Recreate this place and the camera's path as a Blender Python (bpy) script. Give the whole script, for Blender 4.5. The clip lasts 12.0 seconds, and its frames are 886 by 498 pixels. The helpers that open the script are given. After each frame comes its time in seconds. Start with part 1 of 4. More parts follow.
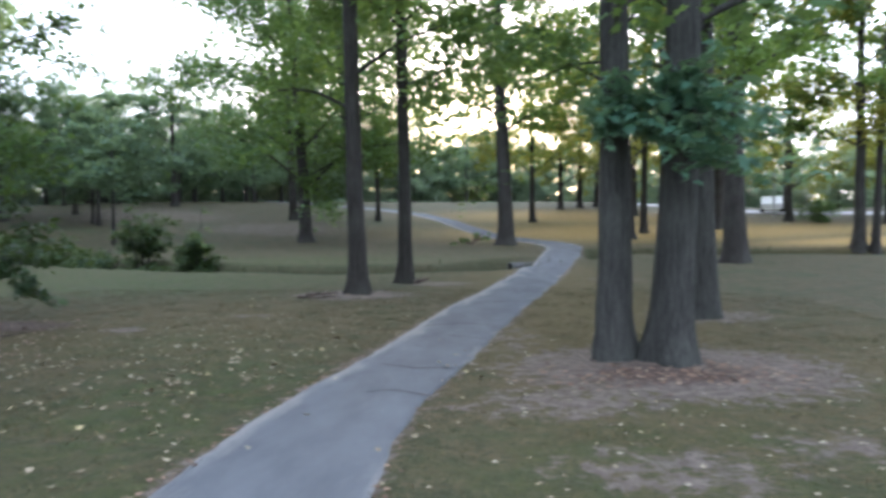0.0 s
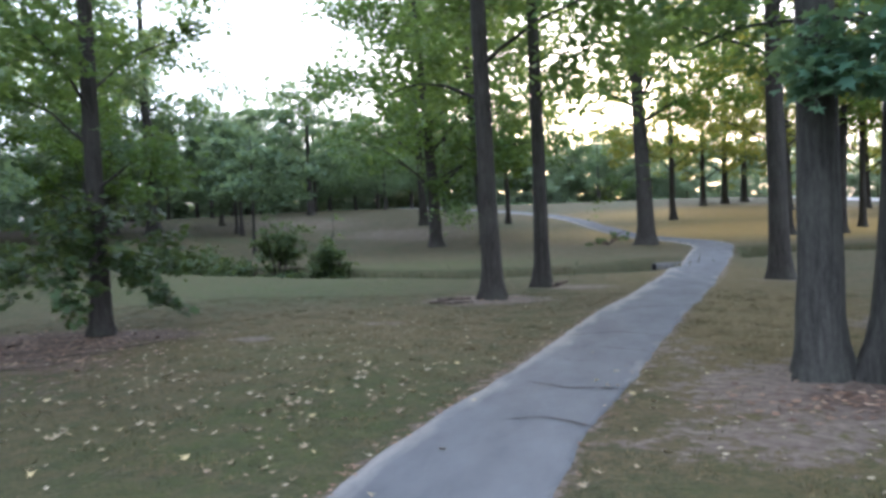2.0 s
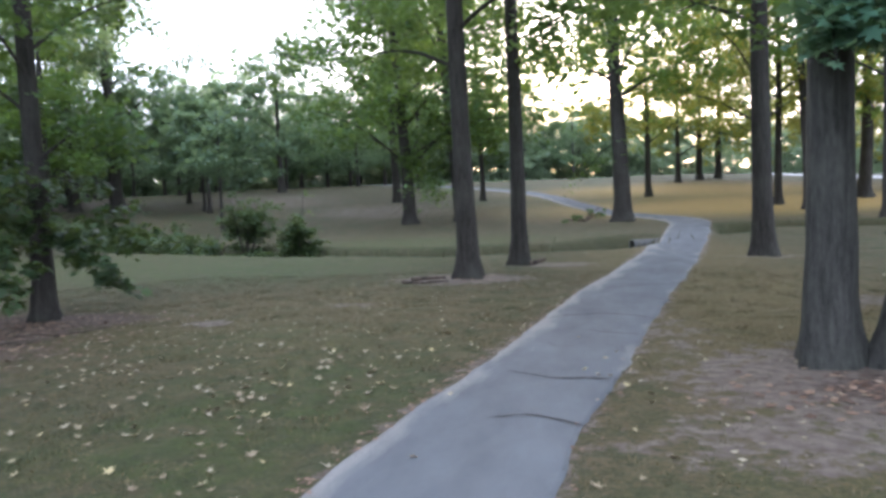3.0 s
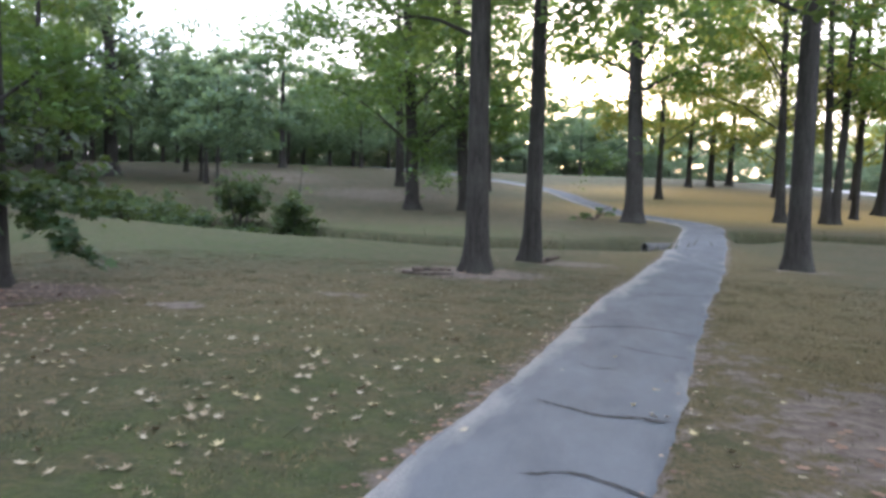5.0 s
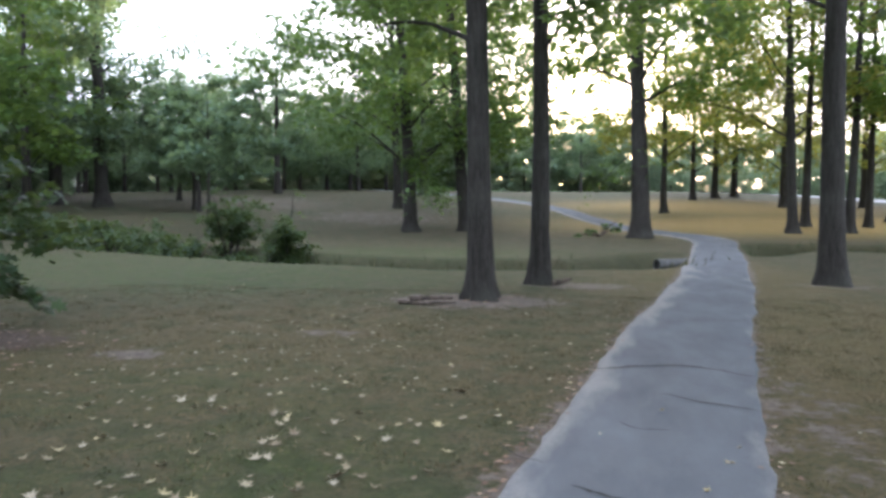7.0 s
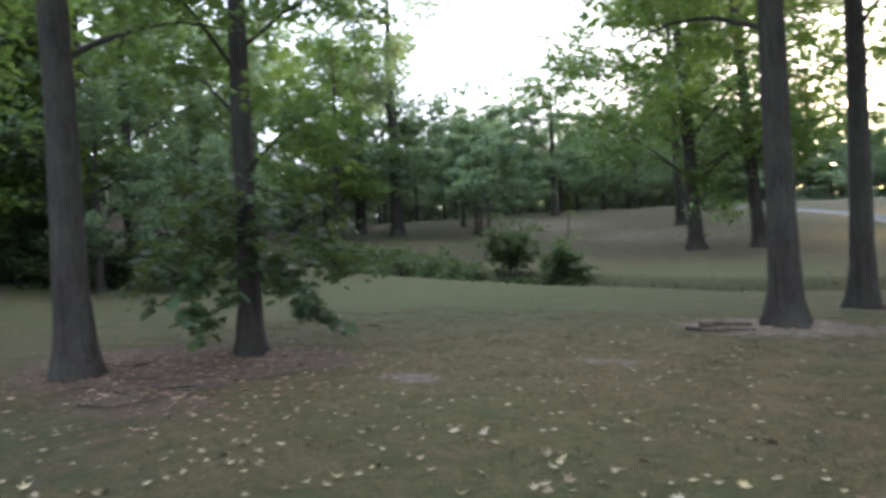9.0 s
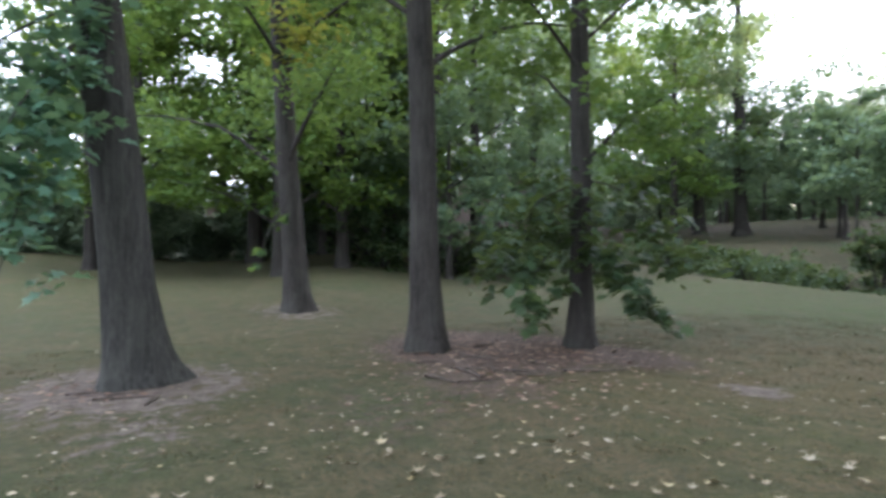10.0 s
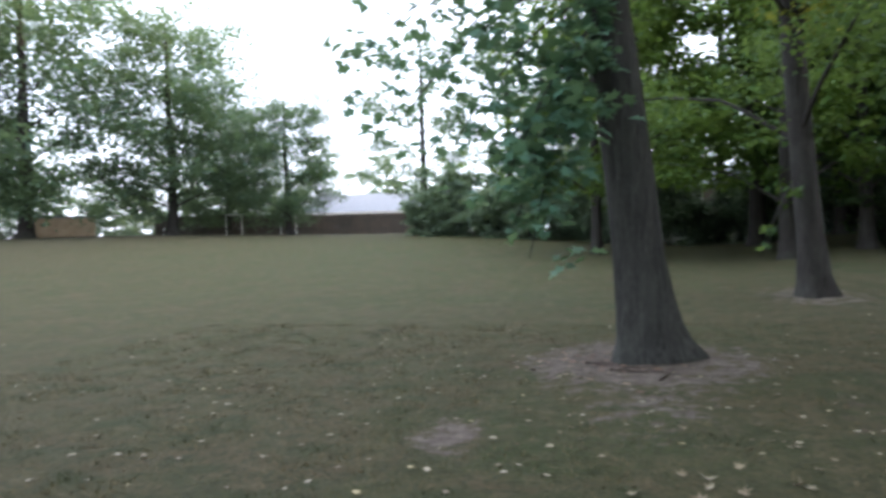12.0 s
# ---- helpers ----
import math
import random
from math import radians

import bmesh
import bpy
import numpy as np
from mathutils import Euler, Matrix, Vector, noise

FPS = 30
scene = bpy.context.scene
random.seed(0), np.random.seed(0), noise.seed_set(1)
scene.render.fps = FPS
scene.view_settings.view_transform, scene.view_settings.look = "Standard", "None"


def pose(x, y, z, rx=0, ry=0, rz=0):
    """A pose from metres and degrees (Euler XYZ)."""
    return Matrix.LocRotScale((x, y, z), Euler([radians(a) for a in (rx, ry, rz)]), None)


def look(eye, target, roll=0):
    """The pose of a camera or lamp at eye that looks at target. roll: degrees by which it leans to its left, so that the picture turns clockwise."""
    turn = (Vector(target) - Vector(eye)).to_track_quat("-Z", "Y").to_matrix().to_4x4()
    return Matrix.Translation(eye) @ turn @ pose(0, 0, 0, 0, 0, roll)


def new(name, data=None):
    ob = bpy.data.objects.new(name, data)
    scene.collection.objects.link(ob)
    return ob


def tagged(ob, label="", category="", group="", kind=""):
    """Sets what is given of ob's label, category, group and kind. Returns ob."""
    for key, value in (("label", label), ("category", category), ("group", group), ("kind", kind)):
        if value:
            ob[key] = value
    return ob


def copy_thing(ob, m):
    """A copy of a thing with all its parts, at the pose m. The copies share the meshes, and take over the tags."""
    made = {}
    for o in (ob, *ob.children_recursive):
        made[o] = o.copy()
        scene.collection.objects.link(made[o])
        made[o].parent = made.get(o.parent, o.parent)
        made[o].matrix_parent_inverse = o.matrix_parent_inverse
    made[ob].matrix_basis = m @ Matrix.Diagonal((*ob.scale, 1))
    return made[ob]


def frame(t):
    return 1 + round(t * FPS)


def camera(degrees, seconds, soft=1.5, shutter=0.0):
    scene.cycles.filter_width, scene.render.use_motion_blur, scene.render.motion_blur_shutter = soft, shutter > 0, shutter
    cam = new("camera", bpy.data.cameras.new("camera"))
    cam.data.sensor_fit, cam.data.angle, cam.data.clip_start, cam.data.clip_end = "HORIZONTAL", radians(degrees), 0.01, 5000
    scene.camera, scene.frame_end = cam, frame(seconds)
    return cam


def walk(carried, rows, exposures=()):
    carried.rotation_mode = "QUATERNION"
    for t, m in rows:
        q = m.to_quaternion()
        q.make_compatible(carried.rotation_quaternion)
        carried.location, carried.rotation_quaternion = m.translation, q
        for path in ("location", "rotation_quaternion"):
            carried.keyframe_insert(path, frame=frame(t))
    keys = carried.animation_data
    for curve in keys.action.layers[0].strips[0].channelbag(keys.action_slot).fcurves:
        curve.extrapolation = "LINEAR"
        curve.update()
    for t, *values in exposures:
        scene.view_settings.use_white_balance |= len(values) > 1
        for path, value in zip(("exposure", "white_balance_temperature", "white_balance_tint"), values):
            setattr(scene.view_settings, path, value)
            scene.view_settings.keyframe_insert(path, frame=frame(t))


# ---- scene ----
cam = camera(65.0, 12.0, soft=3.2, shutter=0.25)
PATH = [
    (0, (1.851, -2.394, 1.81), (1.653, -0.406, 1.719), -0.7),
    (0.5, (1.819, -2.121, 1.764), (1.268, -0.2, 1.679), -1.4),
    (1, (1.76, -1.894, 1.77), (1.152, 0.009, 1.673), -0.8),
    (1.5, (1.574, -1.61, 1.74), (1.045, 0.316, 1.651), -2.6),
    (2, (1.472, -1.175, 1.688), (0.912, 0.743, 1.619), -2.4),
    (2.5, (1.438, -0.858, 1.696), (0.855, 1.05, 1.543), -1.1),
    (3, (1.275, -0.417, 1.636), (0.784, 1.517, 1.5), -2.5),
    (5, (0.761, 0.893, 1.55), (0.278, 2.827, 1.381), 1.7),
    (5.5, (0.632, 1.216, 1.541), (0.13, 3.145, 1.374), 0.7),
    (6, (0.494, 1.512, 1.544), (0.112, 3.466, 1.347), -1.5),
    (6.5, (0.473, 1.895, 1.519), (0.003, 3.834, 1.37), -0.0),
    (8.3, (0.417, 2.581, 1.529), (-0.133, 4.503, 1.462), -1.5),
    (8.5, (0.404, 2.624, 1.515), (-0.382, 4.462, 1.457), -1.9),
    (9, (0.287, 2.682, 1.509), (-0.91, 4.284, 1.479), -2.5),
    (9.5, (0.205, 2.684, 1.506), (-1.336, 3.959, 1.505), 0.0),
    (10, (0.156, 2.755, 1.465), (-1.634, 3.645, 1.452), -0.5),
    (10.5, (0.146, 2.789, 1.435), (-1.749, 3.427, 1.413), -1.2),
    (11, (0.05, 2.8, 1.401), (-1.932, 3.056, 1.315), -0.9),
    (11.5, (-0.026, 2.752, 1.383), (-2.025, 2.682, 1.344), -1.4),
    (12, (-0.178, 2.645, 1.349), (-2.128, 2.203, 1.328), -2.1),
]
walk(cam, [(t, look(eye, target, roll)) for t, eye, target, roll in PATH], exposures=[(0.0, 2.38, 5460, 16), (2.5, 2.5, 5560, 18), (5.5, 2.64, 5680, 19), (8.3, 2.38, 5740, 16), (9.5, 2.56, 5840, 18), (10.7, 2.9, 5740, 19), (11.5, 2.58, 5780, 17), (12.0, 2.1, 5820, 16)])

# ---- world and sun: low evening sun behind the trees, hazy bright sky ----
SUN_AZ, SUN_EL = -3.0, 6.0
world = bpy.data.worlds.new("sky")
scene.world = world
world.use_nodes = True
wn, wl = world.node_tree.nodes, world.node_tree.links
sky = wn.new("ShaderNodeTexSky")
sky.sky_type = "NISHITA"
sky.sun_disc = False
sky.sun_elevation = radians(SUN_EL)
sky.sun_rotation = radians(SUN_AZ)
sky.air_density, sky.dust_density, sky.ozone_density = 1.0, 2.5, 1.5
haze = wn.new("ShaderNodeMix")
haze.data_type = "RGBA"
haze.inputs[0].default_value = 0.68
haze.inputs[7].default_value = (6.0, 6.2, 6.5, 1)
wl.new(sky.outputs[0], haze.inputs[6])
wl.new(haze.outputs[2], wn["Background"].inputs[0])
wn["Background"].inputs[1].default_value = 0.15
sun = new("sun", bpy.data.lights.new("sun", "SUN"))
sun.data.energy, sun.data.angle, sun.data.color = 3.5, radians(6.0), (1.0, 0.80, 0.52)
sun_way = Vector((math.sin(radians(SUN_AZ)) * math.cos(radians(SUN_EL)), math.cos(radians(SUN_AZ)) * math.cos(radians(SUN_EL)), math.sin(radians(SUN_EL))))
sun.matrix_world = look(sun_way * 50, (0, 0, 0))


# ---- materials ----
class Mat:
    """A small writer of node materials."""

    def __init__(self, name, rough=0.8, metal=0.0):
        self.m = bpy.data.materials.new(name)
        self.m.use_nodes = True
        self.n, self.l = self.m.node_tree.nodes, self.m.node_tree.links
        self.b = self.n["Principled BSDF"]
        self.b.inputs["Roughness"].default_value = rough
        self.b.inputs["Metallic"].default_value = metal
        self.b.inputs["Specular IOR Level"].default_value = 0.25

    def coords(self, stretch=(1, 1, 1), kind="Object"):
        c, mp = self.n.new("ShaderNodeTexCoord"), self.n.new("ShaderNodeMapping")
        mp.inputs["Scale"].default_value = stretch
        self.l.new(c.outputs[kind], mp.inputs[0])
        return mp.outputs[0]

    def noise(self, scale, detail=4, vec=None, rough=0.6):
        t = self.n.new("ShaderNodeTexNoise")
        t.inputs["Scale"].default_value, t.inputs["Detail"].default_value, t.inputs["Roughness"].default_value = scale, detail, rough
        self.l.new(vec or self.coords(), t.inputs["Vector"])
        return t.outputs["Fac"]

    def ramp(self, fac, *stops):
        r = self.n.new("ShaderNodeValToRGB")
        el = r.color_ramp.elements
        while len(el) < len(stops):
            el.new(0.5)
        for e, (p, c) in zip(el, stops):
            e.position, e.color = p, (*c, 1) if len(c) == 3 else c
        self.l.new(fac, r.inputs[0])
        return r.outputs[0]

    def mix(self, fac, a, b, how="MIX"):
        x = self.n.new("ShaderNodeMix")
        x.data_type, x.blend_type = "RGBA", how
        for v, i in ((fac, 0), (a, 6), (b, 7)):
            if isinstance(v, (int, float)):
                x.inputs[i].default_value = v
            elif isinstance(v, tuple):
                x.inputs[i].default_value = (*v, 1)
            else:
                self.l.new(v, x.inputs[i])
        return x.outputs[2]

    def math(self, how, a, b):
        x = self.n.new("ShaderNodeMath")
        x.operation = how
        for v, i in ((a, 0), (b, 1)):
            if isinstance(v, (int, float)):
                x.inputs[i].default_value = v
            else:
                self.l.new(v, x.inputs[i])
        return x.outputs[0]

    def attr(self, name):
        a = self.n.new("ShaderNodeAttribute")
        a.attribute_name = name
        return a.outputs["Fac"]

    def colour(self, c):
        if isinstance(c, tuple):
            self.b.inputs["Base Color"].default_value = (*c, 1)
        else:
            self.l.new(c, self.b.inputs["Base Color"])
        return self

    def bump(self, h, strength=0.5, dist=0.02):
        x = self.n.new("ShaderNodeBump")
        x.inputs["Strength"].default_value, x.inputs["Distance"].default_value = strength, dist
        self.l.new(h, x.inputs["Height"])
        self.l.new(x.outputs[0], self.b.inputs["Normal"])
        return self

    def random(self, island=True):
        if island:
            return self.n.new("ShaderNodeNewGeometry").outputs["Random Per Island"]
        return self.n.new("ShaderNodeObjectInfo").outputs["Random"]


def leaf_material(name, dark, mid, light, through_share=0.4):
    """Leaves that let light through; each leaf has a shade of its own."""
    k = Mat(name, 0.55)
    col = k.ramp(k.random(), (0.0, dark), (0.55, mid), (1.0, light))
    col = k.mix(0.5, col, k.ramp(k.noise(0.35, 2), (0.3, dark), (0.7, light)))
    k.colour(col)
    tr, mx = k.n.new("ShaderNodeBsdfTranslucent"), k.n.new("ShaderNodeMixShader")
    k.l.new(k.mix(0.35, col, (0.30, 0.36, 0.05)), tr.inputs[0])
    mx.inputs[0].default_value = through_share
    k.l.new(k.b.outputs[0], mx.inputs[1])
    k.l.new(tr.outputs[0], mx.inputs[2])
    k.l.new(mx.outputs[0], k.n["Material Output"].inputs[0])
    return k.m


LEAF_DEEP = leaf_material("leaf_deep", (0.032, 0.075, 0.038), (0.055, 0.125, 0.05), (0.095, 0.18, 0.06), 0.5)
LEAF_FRESH = leaf_material("leaf_fresh", (0.045, 0.10, 0.03), (0.08, 0.17, 0.04), (0.15, 0.25, 0.05), 0.5)
# yellow leaves; the glow of backlit crowns on the rise is in this colour
LEAF_GOLD_LIT = leaf_material("leaf_gold_lit", (0.09, 0.13, 0.03), (0.18, 0.22, 0.04), (0.34, 0.28, 0.05), 0.55)
# haze over the far woods is put into these two pale leaf colours
LEAF_BLUE_HAZE = leaf_material("leaf_blue_haze", (0.07, 0.125, 0.09), (0.105, 0.18, 0.125), (0.155, 0.235, 0.155), 0.55)
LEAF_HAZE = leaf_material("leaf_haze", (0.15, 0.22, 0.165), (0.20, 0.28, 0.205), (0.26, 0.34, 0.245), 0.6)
LEAF_MID = leaf_material("leaf_mid", (0.036, 0.085, 0.036), (0.064, 0.142, 0.048), (0.115, 0.205, 0.058), 0.5)
# leaf colour lowered to stand for shade under the big canopy
LEAF_SHADED = leaf_material("leaf_shaded", (0.022, 0.046, 0.026), (0.036, 0.072, 0.036), (0.062, 0.105, 0.045), 0.4)
LEAF_TEAL = leaf_material("leaf_teal", (0.06, 0.14, 0.095), (0.10, 0.22, 0.15), (0.16, 0.29, 0.2), 0.45)


def bark_material(name, dark, light):
    k = Mat(name, 0.92)
    ridges = k.noise(9, 6, k.coords((1.9, 1.9, 0.2)), 0.7)
    plates = k.noise(26, 4, k.coords((1.0, 1.0, 0.45)), 0.6)
    ridges = k.math("ADD", k.math("MULTIPLY", ridges, 0.72), k.math("MULTIPLY", plates, 0.28))
    broad = k.noise(1.3, 3)
    col = k.ramp(ridges, (0.36, dark), (0.64, light))
    col = k.mix(k.ramp(broad, (0.45, (0, 0, 0)), (0.75, (0.3, 0.3, 0.3))), col, (0.088, 0.096, 0.078))
    k.colour(col).bump(ridges, 1.0, 0.045)
    return k.m


BARK = bark_material("bark", (0.016, 0.0145, 0.013), (0.056, 0.050, 0.043))
BARK_GREY = bark_material("bark_grey", (0.020, 0.020, 0.018), (0.069, 0.068, 0.060))

k = Mat("grass_ground", 0.95)
big, mid, fine = k.noise(0.16, 3), k.noise(1.1, 4), k.noise(26, 6)
turf = k.ramp(big, (0.36, (0.066, 0.063, 0.026)), (0.5, (0.083, 0.067, 0.032)), (0.62, (0.046, 0.062, 0.023)))
turf = k.mix(k.ramp(mid, (0.42, (0, 0, 0)), (0.6, (0.9, 0.9, 0.9))), turf, (0.099, 0.074, 0.042))
turf = k.mix(k.ramp(k.noise(2.3, 5), (0.49, (0, 0, 0)), (0.62, (0.75, 0.75, 0.75))), turf, (0.038, 0.049, 0.022))
turf = k.mix(k.ramp(k.noise(5.5, 5, None, 0.7), (0.5, (0, 0, 0)), (0.62, (0.75, 0.75, 0.75))), turf, (0.15, 0.123, 0.074))
turf = k.mix(k.ramp(k.noise(11, 5, None, 0.7), (0.5, (0, 0, 0)), (0.6, (0.8, 0.8, 0.8))), turf, (0.026, 0.030, 0.014))
# golden sunlight on the far rise goes into the turf colour here
turf = k.mix(k.attr("sun_straw"), turf, (0.42, 0.28, 0.09))
lush_at = k.math("MULTIPLY", k.attr("lush"), k.ramp(k.noise(1.9, 6, None, 0.65), (0.38, (0.15, 0.15, 0.15)), (0.58, (0.9, 0.9, 0.9))))
turf = k.mix(lush_at, turf, k.ramp(k.noise(6, 5), (0.35, (0.034, 0.052, 0.012)), (0.65, (0.062, 0.088, 0.017))))
# darker turf inside the ditch, ending near the top of its banks
turf = k.mix(k.math("MULTIPLY", k.attr("ditch_dark"), 0.92), turf, k.ramp(k.noise(2.5, 5), (0.3, (0.022, 0.026, 0.012)), (0.7, (0.055, 0.052, 0.026))))
turf = k.mix(k.ramp(fine, (0.35, (0.6, 0.6, 0.6)), (0.65, (0, 0, 0))), turf, (0.03, 0.036, 0.016))
soil = k.ramp(k.noise(7, 6), (0.3, (0.085, 0.066, 0.054)), (0.7, (0.205, 0.166, 0.140)))
edge = k.math("ADD", k.attr("bare"), k.math("MULTIPLY", k.math("SUBTRACT", k.noise(4.5, 7, None, 0.7), 0.5), 2.0))
turf = k.mix(k.ramp(edge, (0.42, (0, 0, 0)), (0.66, (0.92, 0.92, 0.92))), turf, soil)
litter = k.ramp(k.noise(14, 5), (0.35, (0.045, 0.033, 0.028)), (0.65, (0.14, 0.10, 0.078)))
edge2 = k.math("ADD", k.attr("litter"), k.math("MULTIPLY", k.math("SUBTRACT", k.noise(5, 6), 0.5), 1.2))
turf = k.mix(k.ramp(edge2, (0.45, (0, 0, 0)), (0.7, (0.9, 0.9, 0.9))), turf, litter)
k.colour(turf).bump(k.noise(15, 8, None, 0.72), 0.9, 0.05)
GROUND = k.m

k = Mat("asphalt", 0.9)
grain, stain = k.noise(160, 3), k.noise(2.0, 5, k.coords((1.0, 0.4, 1.0)))
tar = k.ramp(stain, (0.3, (0.074, 0.082, 0.092)), (0.7, (0.128, 0.139, 0.151)))
tar = k.mix(k.ramp(grain, (0.4, (0.45, 0.45, 0.45)), (0.62, (0, 0, 0))), tar, (0.07, 0.07, 0.072))
worn = k.math("ADD", k.attr("worn"), k.math("MULTIPLY", k.math("SUBTRACT", k.noise(2.4, 5, k.coords((1.0, 0.28, 1.0)), 0.6), 0.5), 2.0))
tar = k.mix(k.ramp(worn, (0.45, (0, 0, 0)), (0.95, (0.8, 0.8, 0.8))), tar, k.ramp(k.noise(60, 4), (0.3, (0.15, 0.146, 0.138)), (0.7, (0.27, 0.26, 0.24))))
k.colour(tar).bump(grain, 0.35, 0.008)
ASPHALT = k.m

k = Mat("asphalt_pale", 0.9)
k.colour(k.ramp(k.noise(1.2, 5), (0.3, (0.22, 0.22, 0.22)), (0.7, (0.34, 0.335, 0.33))))
ASPHALT_PALE = k.m
CRACK = Mat("crack_fill", 1.0).colour((0.035, 0.034, 0.033)).m
k = Mat("grass_blades", 0.7)
dry = k.ramp(k.random(), (0.0, (0.055, 0.056, 0.022)), (0.45, (0.098, 0.087, 0.037)), (0.8, (0.15, 0.12, 0.06)), (1.0, (0.22, 0.175, 0.095)))
green = k.ramp(k.random(), (0.0, (0.034, 0.046, 0.02)), (0.6, (0.056, 0.074, 0.029)), (1.0, (0.09, 0.09, 0.046)))
sward = k.mix(k.ramp(k.noise(2.3, 5), (0.5, (0, 0, 0)), (0.66, (0.9, 0.9, 0.9))), dry, green)
k.colour(k.mix(k.ramp(k.noise(7, 4, None, 0.7), (0.46, (0, 0, 0)), (0.6, (0.75, 0.75, 0.75))), sward, (0.028, 0.034, 0.015)))
BLADES = k.m
k = Mat("ditch_weeds", 0.8)
k.colour(k.ramp(k.random(), (0.0, (0.025, 0.035, 0.013)), (0.6, (0.05, 0.065, 0.022)), (1.0, (0.105, 0.088, 0.042))))
WEEDS = k.m
k = Mat("dry_leaf", 0.6)
k.colour(k.mix(0.25, k.ramp(k.random(), (0.0, (0.11, 0.075, 0.045)), (0.4, (0.23, 0.19, 0.12)), (0.8, (0.34, 0.30, 0.22)), (1.0, (0.38, 0.31, 0.14))), k.ramp(k.noise(60, 3), (0.3, (0.15, 0.11, 0.06)), (0.7, (0.45, 0.41, 0.3)))))
DRY_LEAF = k.m
k = Mat("dry_leaf_one", 0.6)
k.colour(k.mix(0.3, k.ramp(k.random(False), (0.0, (0.10, 0.07, 0.04)), (0.4, (0.21, 0.17, 0.10)), (0.75, (0.33, 0.295, 0.215)), (1.0, (0.40, 0.33, 0.15))), k.ramp(k.noise(5, 3), (0.3, (0.13, 0.09, 0.05)), (0.7, (0.42, 0.37, 0.26)))))
DRY_LEAF_ONE = k.m
k = Mat("brown_leaf", 0.7)
k.colour(k.ramp(k.random(), (0.0, (0.07, 0.042, 0.028)), (0.5, (0.17, 0.105, 0.07)), (0.85, (0.24, 0.155, 0.105)), (1.0, (0.32, 0.24, 0.17))))
BROWN_LEAF = k.m
k = Mat("brick_wall", 0.85)
br = k.n.new("ShaderNodeTexBrick")
br.inputs["Scale"].default_value = 4.0
br.inputs["Color1"].default_value, br.inputs["Color2"].default_value, br.inputs["Mortar"].default_value = (0.26, 0.085, 0.06, 1), (0.17, 0.05, 0.038, 1), (0.2, 0.16, 0.14, 1)
k.l.new(k.coords(), br.inputs["Vector"])
k.colour(br.outputs[0])
BRICK = k.m
k = Mat("roof_shingle", 0.9)
k.colour(k.ramp(k.noise(5, 5, k.coords((1, 1, 3))), (0.3, (0.20, 0.21, 0.23)), (0.7, (0.34, 0.35, 0.37))))
SHINGLE = k.m
k = Mat("white_paint", 0.6)
k.colour(k.ramp(k.noise(3, 4), (0.3, (0.66, 0.65, 0.62)), (0.7, (0.8, 0.79, 0.77))))
WHITE = k.m
k = Mat("fence_wood", 0.9)
k.colour(k.ramp(k.noise(6, 5, k.coords((3, 3, 0.3))), (0.3, (0.05, 0.042, 0.036)), (0.7, (0.105, 0.09, 0.076))))
FENCE = k.m
k = Mat("tan_siding", 0.8)
k.colour(k.ramp(k.noise(3, 4), (0.3, (0.40, 0.29, 0.18)), (0.7, (0.52, 0.40, 0.26))))
TAN = k.m
GLASS = Mat("window_glass", 0.08).colour((0.03, 0.035, 0.04)).m
k = Mat("concrete", 0.9)
k.colour(k.ramp(k.noise(9, 5), (0.3, (0.16, 0.155, 0.145)), (0.7, (0.32, 0.31, 0.29)))).bump(k.noise(40, 4), 0.3, 0.01)
CONCRETE = k.m
k = Mat("old_pipe", 0.85)
k.colour(k.ramp(k.noise(7, 5), (0.3, (0.05, 0.05, 0.048)), (0.7, (0.13, 0.13, 0.125))))
OLD_PIPE = k.m
# near black: shade inside the culvert, and tyres
PIPE_SHADE_TYRE = Mat("pipe_shade_tyre", 0.9).colour((0.02, 0.02, 0.02)).m
k = Mat("dead_wood", 0.9)
k.colour(k.ramp(k.noise(12, 5, k.coords((1, 1, 0.2))), (0.3, (0.03, 0.024, 0.02)), (0.7, (0.12, 0.095, 0.075)))).bump(k.noise(20, 5), 0.6, 0.01)
DEAD_WOOD = k.m


# ---- mesh writers ----
def mesh_np(name, verts, faces, material, smooth=False):
    """A mesh from an array of places and an array of faces that all have the same number of corners."""
    verts, faces = np.asarray(verts, np.float32), np.asarray(faces, np.int32)
    me = bpy.data.meshes.new(name)
    me.vertices.add(len(verts))
    me.vertices.foreach_set("co", verts.ravel())
    n, kk = faces.shape
    me.loops.add(n * kk)
    me.loops.foreach_set("vertex_index", faces.ravel())
    me.polygons.add(n)
    me.polygons.foreach_set("loop_start", np.arange(0, n * kk, kk, dtype=np.int32))
    me.polygons.foreach_set("loop_total", np.full(n, kk, np.int32))
    if smooth:
        me.polygons.foreach_set("use_smooth", np.ones(n, bool))
    me.materials.append(material)
    me.update(calc_edges=True)
    return me


def part_np(name, verts, faces, material, parent=None, label="", smooth=False):
    ob = new(name, mesh_np(name, verts, faces, material, smooth))
    ob.parent = parent
    if label:
        ob["label"] = label
    return ob


def part(name, bm, material, parent=None, label=""):
    me = bpy.data.meshes.new(name)
    bm.to_mesh(me)
    bm.free()
    me.materials.append(material)
    ob = new(name, me)
    ob.parent = parent
    if label:
        ob["label"] = label
    return ob


def empty(name, m, label, category, group=""):
    ob = new(name)
    ob.empty_display_size = 0.2
    ob.matrix_basis = m
    return tagged(ob, label, category, group)


